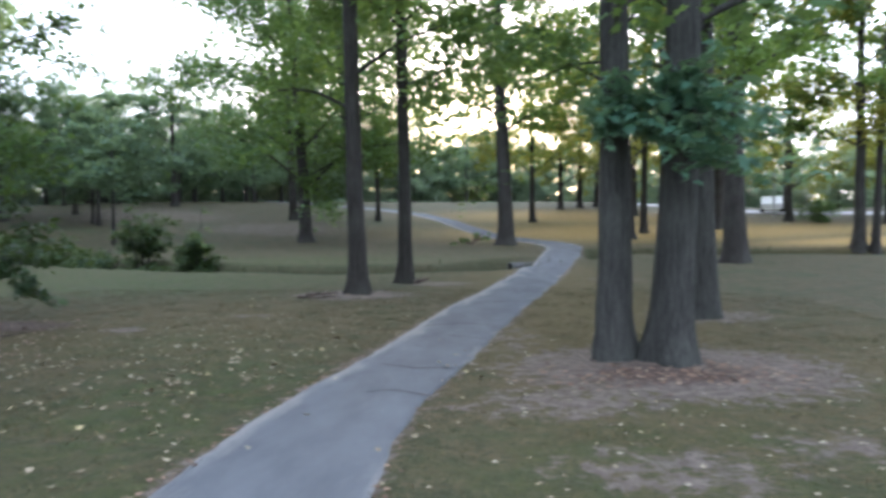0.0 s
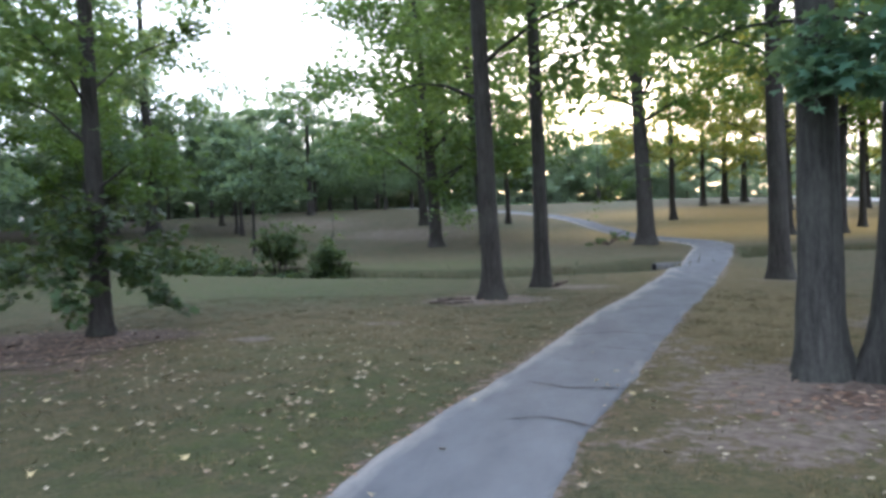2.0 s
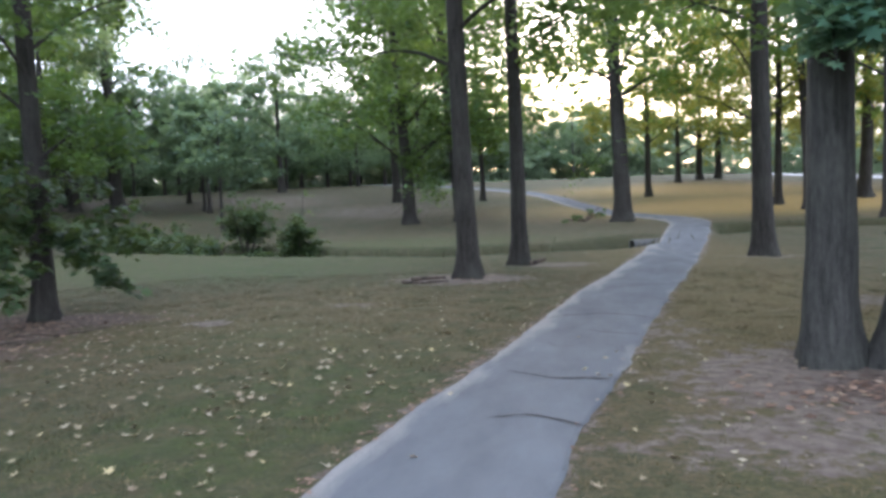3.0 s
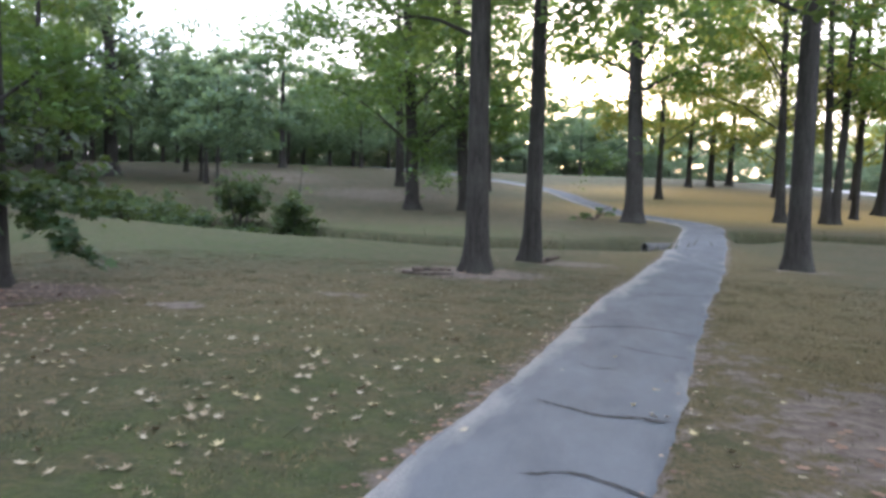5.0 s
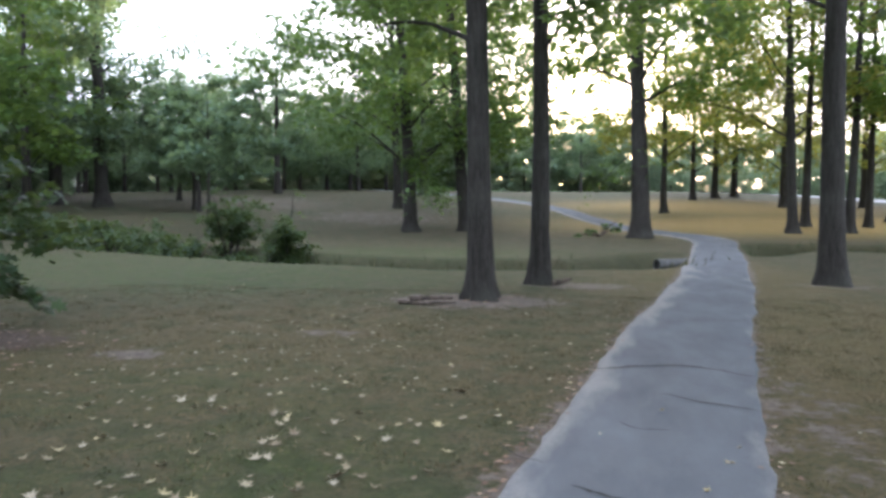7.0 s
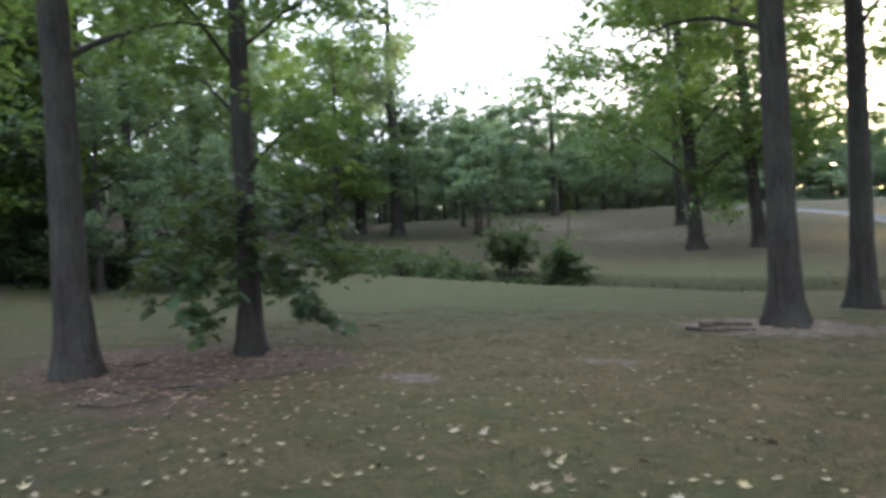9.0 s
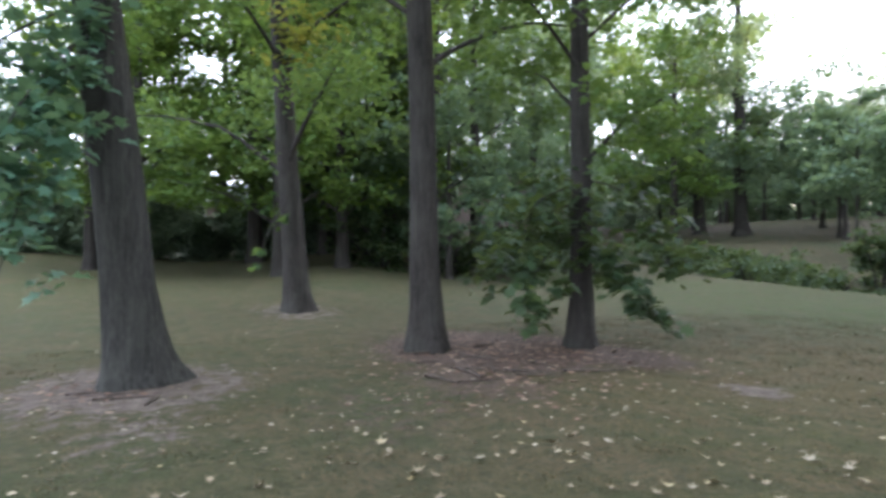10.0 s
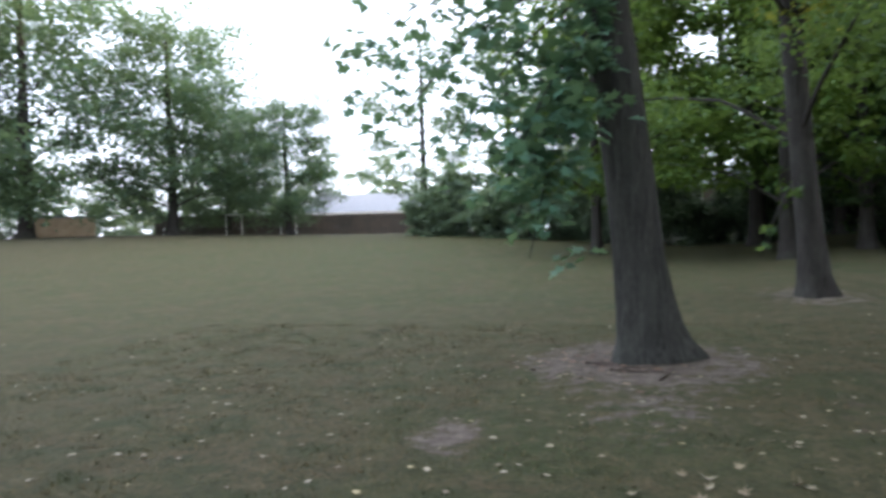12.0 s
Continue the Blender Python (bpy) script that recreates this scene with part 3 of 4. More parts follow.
tree(5.2, 10.2, 18, 0.205, (-0.004, 0), (5.0, 3.6), 12, 4200, 0.2, LEAF_DEEP, BARK_GREY, 0.7, 15, "grey oak set a little behind the close group", group="close group of oaks",
     extra=((3.6, (6.3, 9.4, 3.0), 0.35, 160), (4.2, (6.6, 10.2, 2.6), 0.35, 130)), bough=LEAF_TEAL, droop=0.2)
tree(10.1, 24.2, 20, 0.36, (0, 0), (6.0, 4.4), 12, 4500, 0.24, LEAF_FRESH, seed=17, label="stout dark tree on the lawn before the creek")
# west of the path
# its low boughs take the same darkened leaf colour as the creek bushes
tree(-7.80, 8.90, 16, 0.145, (-0.002, 0), (2.8, 2.5), 17, 9000, 0.13, LEAF_MID, seed=19, label="slim dark tree with leafy low boughs over leaf litter", outline="lobed",
     extra=((1.7, (-7.3, 7.55, 0.62), 0.22, 300), (1.5, (-6.15, 8.95, 0.42), 0.2, 340), (2.1, (-8.9, 8.0, 1.0), 0.32, 300), (2.4, (-6.4, 9.4, 1.4), 0.35, 340), (2.3, (-7.6, 7.6, 1.6), 0.35, 260), (2.2, (-9.2, 9.8, 1.2), 0.35, 260)), bough=LEAF_SHADED)
tree(-8.58, 6.85, 18, 0.19, (-0.012, -0.024), (4.6, 3.8), 12, 8000, 0.15, LEAF_MID, seed=21, label="dark oak leaning slightly, roots in brown leaf litter", outline="lobed")
tree(-14.48, 6.56, 18, 0.235, (-0.011, -0.044), (3.4, 4.2), 15, 9000, 0.15, LEAF_MID, seed=23, label="dark leaning oak on the lawn with a hanging dead twig", extra=((2.4, (-13.4, 5.4, 0.9), 0.16, 34, LEAF_DEEP), (5.2, (-13.7, 7.0, 5.5), 0.45, 240), (5.6, (-13.6, 6.7, 6.1), 0.45, 220)), bough=LEAF_GOLD_LIT)
tree(-7.96, 3.13, 17, 0.245, (0.0, -0.088), (5.0, 3.9), 13, 5200, 0.15, LEAF_TEAL, BARK_GREY, 0.95, 25, "leaning grey oak with flared base in a ring of bare earth", outline="lobed",
     extra=((3.9, (-6.62, 1.95, 1.25), 0.24, 380), (3.6, (-6.7, 1.85, 1.55), 0.26, 300), (3.7, (-6.5, 1.75, 1.75), 0.28, 240), (4.0, (-6.9, 1.3, 2.3), 0.38, 170), (4.2, (-7.2, 0.6, 2.6), 0.44, 130), (4.6, (-7.0, 0.2, 3.3), 0.46, 120), (4.7, (-6.2, 1.2, 3.4), 0.46, 140), (4.8, (-7.6, -0.4, 3.6), 0.5, 110), (4.6, (-8.6, 0.4, 3.0), 0.5, 90), (4.9, (-7.4, 0.9, 3.7), 0.5, 130)), droop=0.1)

# beyond the creek
MID = "tree on the rise beyond the creek"
tree(-10.6, 38.8, 18, 0.34, (-0.05, -0.01), (3.8, 6.8), 18, 13000, 0.28, LEAF_DEEP, seed=31, label="leaning dark tree on the far bank of the creek", extra=((4.0, (-8.3, 36.4, 1.85), 0.5, 900, LEAF_FRESH), (4.4, (-8.4, 37.4, 3.0), 0.6, 420), (1.0, (-10.3, 38.2, 0.5), 0.3, 60)))
tree(-15.2, 50.9, 20, 0.28, (-0.03, 0), (4.5, 6.2), 15, 9500, 0.3, LEAF_BLUE_HAZE, seed=33, label="dark " + MID)
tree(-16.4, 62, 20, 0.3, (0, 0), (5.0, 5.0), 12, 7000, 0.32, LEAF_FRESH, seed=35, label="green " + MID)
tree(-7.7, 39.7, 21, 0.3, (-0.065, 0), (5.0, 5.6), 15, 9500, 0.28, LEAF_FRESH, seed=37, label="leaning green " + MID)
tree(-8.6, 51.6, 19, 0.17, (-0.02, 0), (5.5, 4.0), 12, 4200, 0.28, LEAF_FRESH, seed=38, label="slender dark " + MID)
tree(3.4, 51.5, 15, 0.2, (0, 0), (4.0, 5.2), 14, 8000, 0.28, LEAF_GOLD_LIT, seed=39, label="young tree with yellow backlit leaves on the sunlit rise")
tree(-28.3, 57.6, 11.5, 0.26, (0, 0), (3.6, 4.4), 12, 6000, 0.32, LEAF_BLUE_HAZE, seed=41, label="hazy green " + MID)
tree(-34.1, 43.1, 22, 0.42, (0, 0), (4.2, 6.0), 16, 9500, 0.32, LEAF_BLUE_HAZE, seed=43, label="stout dark " + MID)
tree(8.98, 40.4, 18, 0.23, (-0.03, 0), (5.5, 5.4), 12, 4200, 0.28, LEAF_GOLD_LIT, seed=45, label="tree with a long arching bough on the sunlit rise", extra=((4.6, (4.6, 39.5, 9.4), 1.0, 900), (5.2, (6.0, 39.0, 10.6), 1.0, 500)))
tree(10.4, 44.0, 18, 0.2, (0.01, 0), (6.0, 4.2), 10, 2600, 0.26, LEAF_GOLD_LIT, seed=47, label="thin yellow-green tree on the sunlit rise")
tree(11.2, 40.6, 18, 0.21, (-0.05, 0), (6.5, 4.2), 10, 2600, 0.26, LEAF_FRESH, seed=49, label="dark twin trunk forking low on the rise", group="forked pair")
tree(11.6, 40.6, 18, 0.2, (0.03, 0), (6.5, 4.2), 10, 2600, 0.26, LEAF_GOLD_LIT, seed=51, label="leaning twin trunk forking low on the rise", group="forked pair")
tree(13.5, 44.0, 17, 0.17, (0, 0), (5.0, 4.2), 10, 2600, 0.26, LEAF_GOLD_LIT, seed=53, label="thin golden tree on the sunlit rise")
tree(15.8, 46.9, 20, 0.35, (0.02, 0), (5.5, 5.0), 13, 7000, 0.32, LEAF_FRESH, seed=55, label="stout tree on the sunlit rise")
tree(12.9, 34.2, 18, 0.26, (0, 0), (6.0, 4.6), 10, 2600, 0.26, LEAF_FRESH, seed=57, label="dark tree on the creek bank")
tree(18.3, 32.5, 18, 0.24, (-0.01, 0), (5.5, 4.4), 12, 6000, 0.3, LEAF_FRESH, seed=59, label="dark tree by the sunlit mound", group="pair by the mound")
tree(18.95, 32.3, 17, 0.17, (0.03, 0), (5.5, 4.0), 11, 5000, 0.3, LEAF_GOLD_LIT, seed=61, label="thin tree by the sunlit mound", group="pair by the mound")
SAP = "thin young tree with bare stem beyond the creek"
for sx, sy, sh, sr, sd in ((-32, 48.8, 8.5, 0.15, 63), (-27.5, 44, 8, 0.12, 65), (-26.6, 43.2, 8.5, 0.12, 67), (-20.5, 34.8, 7, 0.09, 69)):
    tree(sx, sy, sh, sr, (0, 0), (2.6, 3.0), 10, 3200, 0.28, LEAF_BLUE_HAZE, seed=sd, label=SAP, group="young trees", sides=8)

# far woods: four kinds, copied round the place
KINDS = [
    tree(-37.2, 42.5, 17, 0.3, (0, 0), (3.0, 5.0), 14, 5600, 0.32, LEAF_BLUE_HAZE, seed=71, label="leafy hazy tree at the wood's edge", sides=8, group="wood edge"),
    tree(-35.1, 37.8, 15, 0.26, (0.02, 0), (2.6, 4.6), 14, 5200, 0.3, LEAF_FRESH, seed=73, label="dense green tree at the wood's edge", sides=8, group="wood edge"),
    tree(-40.3, 45.3, 13, 0.24, (0, 0), (2.0, 4.4), 14, 5400, 0.32, LEAF_BLUE_HAZE, seed=75, label="bushy hazy green tree at the wood's edge", sides=8, group="wood edge"),
    tree(-44.0, 29.0, 19, 0.34, (-0.02, 0), (4.0, 5.4), 15, 5200, 0.32, LEAF_BLUE_HAZE, seed=77, label="tall loose-crowned tree at the wood's edge", sides=8, group="wood edge"),
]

# distance haze is part of this undergrowth's leaf colour
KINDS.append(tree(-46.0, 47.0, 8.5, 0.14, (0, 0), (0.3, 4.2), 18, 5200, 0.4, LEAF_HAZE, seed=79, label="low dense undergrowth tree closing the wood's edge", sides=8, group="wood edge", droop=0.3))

KINDS.append(tree(-43.4, -26.4, 15, 0.35, (0, 0), (2.2, 5.0), 24, 17000, 0.3, LEAF_BLUE_HAZE, seed=81, label="round dense hazy green tree before the fence", sides=10, group="round trees by the fence", droop=0.05, spread=1.15))
KINDS.append(tree(12, 57, 11, 0.25, (0, 0), (3.0, 4.8), 13, 3600, 0.28, LEAF_GOLD_LIT, seed=83, label="yellow-green backlit tree on the sunlit rise", sides=10, group="backlit trees"))


def plant(kind, x, y, scale, turn):
    z = land(x, y)
    return copy_thing(KINDS[kind], pose(x, y, z - 0.05, 0, 0, turn) @ Matrix.Scale(scale, 4))


prng = random.Random(4)
for kind, px, py, sc in (
        # north-west hill side, low enough to leave the bright gap above
        (2, -36, 62, 0.85), (0, -42, 66, 0.75), (2, -30, 72, 0.8), (1, -36, 78, 0.8), (2, -46, 76, 0.85), (0, -52, 62, 0.85), (1, -26, 80, 0.85), (2, -40, 86, 0.9), (0, -54, 84, 0.9), (2, -60, 70, 0.9),
        (2, -24.5, 67, 0.72), (2, -31.5, 65, 0.7), (0, -38.5, 57, 0.55), (2, -45, 59, 0.72), (0, -21, 74, 0.7), (2, -34, 70, 0.75), (0, -48, 68, 0.65), (2, -41, 72, 0.8), (2, -28.5, 75, 0.8),
        # left of it, taller
        (3, -47, 50, 1.0), (0, -50, 40, 1.1), (1, -44, 38, 1.05), (3, -56, 47, 1.15), (2, -52, 55, 1.0), (0, -60, 38, 1.2), (1, -48, 33, 1.0), (3, -62, 52, 1.2),
        # north: behind the leaning pair
        (0, -22, 86, 0.9), (1, -13, 88, 0.8), (3, -26, 90, 1.1),
        # low trees on the crest under the second gap
        (2, -8, 92, 0.75), (0, -4, 88, 0.6), (2, 0, 94, 0.7), (0, -11, 96, 0.8),
        # north-east
        (3, 10, 66, 0.8), (3, 8.2, 64, 0.75), (6, 6.3, 62, 0.85), (6, 17.5, 58, 1.0), (6, 22.5, 52, 0.95), (6, 27, 47, 0.9), (3, 26, 62, 0.85), (1, 36, 62, 0.7), (3, 32, 50, 0.8), (0, 46, 58, 0.7), (0, 54, 40, 0.8)):
    plant(kind, px, py, sc, prng.uniform(0, 360))
# west and south-west: round-crowned trees before the fence, woods behind the creek
for kind, px, py, sc in ((5, -38.2, -33.6, 1.2), (5, -47.3, -19.5, 0.64), (5, -51, -26.5, 0.7), (5, -40, -44, 1.25), (5, -33, -48, 1.25),
                         (1, -27, 9.8, 1.25), (1, -33.5, 9.5, 1.35), (1, -30, 15, 1.2), (1, -36, 17, 1.3),
                         (3, -48.5, -9.5, 0.75), (0, -46, -3, 0.8), (2, -45, 1, 0.75), (1, -44, 5, 0.85), (3, -40, 9, 0.85), (3, -35, 14, 0.9), (3, -37, 21, 0.8), (0, -30, 23, 0.75), (3, -48, 18, 0.95), (2, -29, 13.5, 0.65), (3, -27.5, 18.2, 0.75), (2, -40, 33, 0.65),
                         (1, -28.5, 4.2, 0.95), (1, -33, 12.8, 1.05), (1, -25.5, 11.2, 0.85), (3, -25.5, 15.0, 0.8), (2, -23, 14.5, 0.55), (1, -36, 3.5, 0.9), (1, -24, 8.4, 0.8), (1, -30, 2.5, 0.85),
                         (1, -20, -60, 1.2), (3, 0, -55, 1.2), (0, 20, -50, 1.2), (2, 40, -35, 1.2), (1, 50, -10, 1.2), (3, 55, 12, 1.2), (0, 10, -22, 1.0), (1, -8, -26, 1.0), (3, 24, -12, 1.0), (1, 20, 6, 1.0), (3, 24, 18, 1.0)):
    plant(kind, px, py, sc, prng.uniform(0, 360))
# distant woods close the horizon
for i in range(64):
    a = i / 64 * 2 * math.pi
    rr = prng.uniform(105, 130)
    az = math.degrees(math.atan2(math.sin(a), math.cos(a)))
    if 0 < az < 14:
        continue
    low = -42 < az < -20 or -6 < az < 0 or 8 < az < 45
    plant(prng.randrange(4), rr * math.sin(a), 2 + rr * math.cos(a), prng.uniform(0.65, 0.8) if low else prng.uniform(0.75, 1.05), prng.uniform(0, 360))

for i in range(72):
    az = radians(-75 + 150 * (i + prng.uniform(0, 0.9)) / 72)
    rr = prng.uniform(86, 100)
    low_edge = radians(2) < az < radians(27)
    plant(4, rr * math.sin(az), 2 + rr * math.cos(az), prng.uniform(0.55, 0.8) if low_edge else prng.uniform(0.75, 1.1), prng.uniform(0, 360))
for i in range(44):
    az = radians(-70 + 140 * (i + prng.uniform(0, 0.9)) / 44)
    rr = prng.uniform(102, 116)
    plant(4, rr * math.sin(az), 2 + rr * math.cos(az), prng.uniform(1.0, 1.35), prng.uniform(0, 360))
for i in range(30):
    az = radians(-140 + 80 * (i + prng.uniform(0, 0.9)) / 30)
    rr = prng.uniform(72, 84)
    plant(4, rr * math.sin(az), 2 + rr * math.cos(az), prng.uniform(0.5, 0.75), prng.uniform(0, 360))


# ---- shrubs ----
def shrub(x, y, h, w, seed, label, mat=LEAF_DEEP, leaves=2200, leaf=0.14, stems=9, group="", lean=0.0, low_leaf=0.3):
    """Stems from one foot, each with leaf clumps."""
    rng = np.random.default_rng(seed)
    root = empty("shrub", pose(x, y, land(x, y) - 0.04), label, "shrub", group)
    cl = []
    for i in range(stems):
        az = i * 2.4 + rng.uniform(-0.4, 0.4)
        out = w * 0.5 * rng.uniform(0.25, 1.0)
        b = (math.cos(az) * out + lean * h, math.sin(az) * out, h * rng.uniform(0.6, 0.98))
        line = curve_pts((math.cos(az) * 0.08, math.sin(az) * 0.08, 0), b, 0.1 * h, 7, rng)
        v, f = tube_np(line, np.linspace(0.03, 0.008, 7), 5)
        part_np("stem", v, f, BARK, root, smooth=True)
        cl.append(clumps(line, leaves // stems, 0.17 * w, rng, low_leaf))
    v, f = leaves_np(np.concatenate(cl), leaf, rng)
    part_np("foliage", v, f, mat, root)
    return root


# canopy shade over the creek bushes is put into their leaf colour
bush = shrub(-14.2, 26.4, 3.0, 2.3, 101, "rounded dark bush on the creek bank", LEAF_SHADED, leaves=3600)
shrub(-11.0, 25.0, 2.0, 2.0, 103, "ragged bush with thin bare shoots on the creek bank", LEAF_SHADED, leaves=3000)
scrub = shrub(-12.7, 25.0, 0.9, 2.0, 104, "low tangled scrub along the creek", LEAF_SHADED, leaves=1900, leaf=0.12, stems=11, low_leaf=0.0)
for i, (sx, sy, sc) in enumerate(((-14.3, 25.8, 0.85), (-10.9, 24.5, 0.8), (-13.6, 25.3, 0.9), (-11.8, 24.6, 0.8), (-16.3, 27.0, 1.25), (-17.8, 27.7, 1.5), (-19.6, 28.4, 1.4), (-21.5, 29.0, 1.6), (-20.4, 27.6, 1.7), (-18.6, 27.0, 1.2), (-22.6, 29.6, 1.9), (-24.0, 30.2, 1.7), (-26.2, 30.8, 1.5), (-28.6, 31.2, 1.6), (-31, 31.8, 1.5), (-23.0, 28.6, 1.0), (-15.2, 26.4, 0.8),
                                  (-26, 13, 2.2), (-24.5, 15.5, 2.0), (-28, 20, 2.0), (-22.5, 17.5, 1.4), (-31, 25, 2.0), (-27, 23.5, 1.6), (-25.5, 19.0, 1.5), (-23.0, 21.0, 1.2))):
    copy_thing(scrub, pose(sx, sy, land(sx, sy) - 0.05, 0, 0, i * 77) @ Matrix.Scale(sc, 4))
# the hedge takes the leaf colour that was paled to stand for haze
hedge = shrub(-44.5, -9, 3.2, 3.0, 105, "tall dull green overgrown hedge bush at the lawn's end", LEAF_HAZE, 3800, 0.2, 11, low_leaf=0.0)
for i in range(38):
    t = i / 37
    in_gap = 0.57 < t < 0.66
    hx, hy = -44 + 10 * t + prng.uniform(-1.5, 1.5), -8 + 26 * t + prng.uniform(-1, 1)
    copy_thing(hedge, pose(hx, hy, land(hx, hy) - 0.15, 0, 0, i * 61) @ Matrix.Scale(prng.uniform(0.55, 0.65) if in_gap else prng.uniform(0.7, 1.5), 4))


def shoot(x, y, tip, seed, n=16):
    rng = np.random.default_rng(seed)
    root = empty("sapling", pose(x, y, land(x, y) - 0.04), "thin bare sapling among the creek bushes", "sapling")
    line = curve_pts((0, 0, 0), tip, 0.1, 8, rng)
    v, f = tube_np(line, np.linspace(0.03, 0.008, 8), 5)
    part_np("stem", v, f, BARK, root, smooth=True)
    v, f = leaves_np(clumps(line, n, 0.25, rng, 0.5), 0.12, rng)
    part_np("foliage", v, f, LEAF_FRESH, root)


shrub(23.8, 50.2, 1.4, 2.8, 107, "dark rounded shrub alone on the far lawn", leaves=2400, stems=11, low_leaf=0.0)
shoot(-11.3, 25.3, (0.5, 0, 3.0), 111)
shoot(-11.8, 25.2, (0.9, 0.1, 2.6), 112)
shoot(-11.2, 25.2, (0.2, 0.1, 2.4), 113, 30)


# ---- culvert, fallen wood ----
cul = empty("culvert", pose(1.75, 27.0, -0.62, 0, 0, -62) @ Matrix.Scale(0.82, 4), "grey culvert pipe with dark mouth under the path", "culvert")
ring = np.linspace(0, 2 * np.pi, 24, endpoint=False)
outer = np.concatenate([np.stack([np.cos(ring) * rr, np.full(24, yy), np.sin(ring) * rr + 0.3], -1) for rr, yy in ((0.30, 3.0), (0.30, 0.02), (0.29, 0.0), (0.26, 0.0), (0.25, 0.02), (0.25, 3.0))])
i, j = np.meshgrid(np.arange(5), np.arange(24), indexing="ij")
part_np("pipe", outer, np.stack([i * 24 + j, i * 24 + (j + 1) % 24, (i + 1) * 24 + (j + 1) % 24, (i + 1) * 24 + j], -1).reshape(-1, 4), OLD_PIPE, cul, smooth=True)
# black disc just inside the mouth, added to make the pipe's inside dark
v, f = tube_np([(0, 0.05, 0.3), (0, 0.1, 0.3)], [0.255, 0.255], 24)
part_np("silt", v, f, PIPE_SHADE_TYRE, cul, "black disc standing for the shade inside the pipe")


def stick(x, y, length, r, turn, seed, label, lift=0.0, name="stick"):
    rng = np.random.default_rng(seed)
    line = curve_pts((-length / 2, 0, r), (length / 2, 0, r + lift), 0.0, 9, rng, 0.06)
    line[:, 2] = np.maximum(line[:, 2], r * 0.8)
    v, f = tube_np(line, np.linspace(r, r * 0.45, 9), 7, rng=rng)
    ob = part_np(name, v, f, DEAD_WOOD, smooth=True)
    ob.matrix_basis = pose(x, y, land(x, y) + 0.005, 0, 0, turn)
    return tagged(ob, label, "stick")


stick(-2.55, 13.35, 0.75, 0.05, 8, 121, "short dark fallen log beside a tree", name="log")
stick(-2.75, 13.0, 0.55, 0.035, -12, 122, "broken dead branch on bare earth")
stick(-2.3, 13.1, 0.45, 0.03, 25, 123, "broken dead branch on bare earth")
stick(-0.62, 16.35, 0.4, 0.07, 20, 124, "dark knotty root stub beside a trunk", 0.08, "root_stub")
for i in range(16):
    stick(-7.4 + prng.uniform(-1.3, 1.5), 6.6 + prng.uniform(-0.7, 1.6), prng.uniform(0.25, 0.8), prng.uniform(0.008, 0.022), prng.uniform(0, 180), 130 + i, "dead twig lying in leaf litter", 0.02)
for i in range(5):
    stick(-7.2 + prng.uniform(-0.5, 0.4), 2.7 + prng.uniform(-0.3, 0.6), prng.uniform(0.2, 0.5), prng.uniform(0.008, 0.015), prng.uniform(0, 180), 150 + i, "dead twig on bare earth", 0.02)

brush = empty("fallen_branch", pose(-0.4, 37.2, land(-0.4, 37.2)), "fallen leafy branch lying on the slope", "branch")
rng = np.random.default_rng(160)
cl = []
for tip in ((-1.3, 0.1, 0.12), (-0.7, -0.3, 0.35), (0.8, 0.2, 0.8), (1.0, -0.1, 0.5), (0.3, 0.2, 0.6)):
    line = curve_pts((0, 0, 0.06), tip, 0.1, 7, rng)
    v, f = tube_np(line, np.linspace(0.04, 0.012, 7), 5)
    part_np("twig", v, f, DEAD_WOOD, brush, smooth=True)
    cl.append(clumps(line, 40, 0.14, rng, 0.5))
v, f = leaves_np(np.concatenate(cl), 0.16, rng)
part_np("foliage", v, f, LEAF_DEEP, brush)


# ---- houses, fence and sheds at the edge of the park ----
def house(x, y, z, turn, length, depth, wall_h, roof_h, wall_mat, label, openings):
    root = empty("house", pose(x, y, z, 0, 0, turn), label, "house")
    part("wall", box((length, depth, wall_h + 1.5), (0, 0, wall_h / 2 - 0.75)), wall_mat, root)
    bm = bmesh.new()
    e, d = length / 2 + 0.4, depth / 2 + 0.5
    vs = [bm.verts.new(c) for c in ((-e, -d, wall_h), (e, -d, wall_h), (e, d, wall_h), (-e, d, wall_h), (-e + 0.6, 0, wall_h + roof_h), (e - 0.6, 0, wall_h + roof_h))]
    for q in ((0, 1, 5, 4), (2, 3, 4, 5), (1, 2, 5), (3, 0, 4), (3, 2, 1, 0)):
        bm.faces.new([vs[n] for n in q])
    part("roof", bm, SHINGLE, root)
    part("fascia", box((length + 0.84, depth + 1.04, 0.18), (0, 0, wall_h - 0.1)), WHITE, root)
    for ox, oz, w, h in openings:
        win = part("window", box((w + 0.2, 0.1, h + 0.2), (ox, -depth / 2 - 0.03, oz), 0.02), WHITE, root)
        part("pane", box((w, 0.06, h), (ox, -depth / 2 - 0.07, oz)), GLASS, win)
        part("bar", box((0.06, 0.06, h), (ox, -depth / 2 - 0.11, oz)), WHITE, win)
    return root


def facing(x, y):
    return math.degrees(math.atan2(2.7 - y, -x)) + 90


house(-51.0, 33.0, 4.3, facing(-51, 33), 12, 8, 2.5, 1.9, BRICK, "low brick house with pale grey roof behind the trees", ((-3.5, 1.5, 1.2, 1.1), (0, 1.5, 1.6, 1.1), (3.6, 1.5, 1.2, 1.1)))
house(-57, 12.5, 2.2, facing(-57, 12.5), 9, 8, 2.7, 1.6, BRICK, "red brick house hidden behind the hedge", ((-2.5, 1.6, 1.0, 1.2), (2.3, 1.6, 1.0, 1.2)))
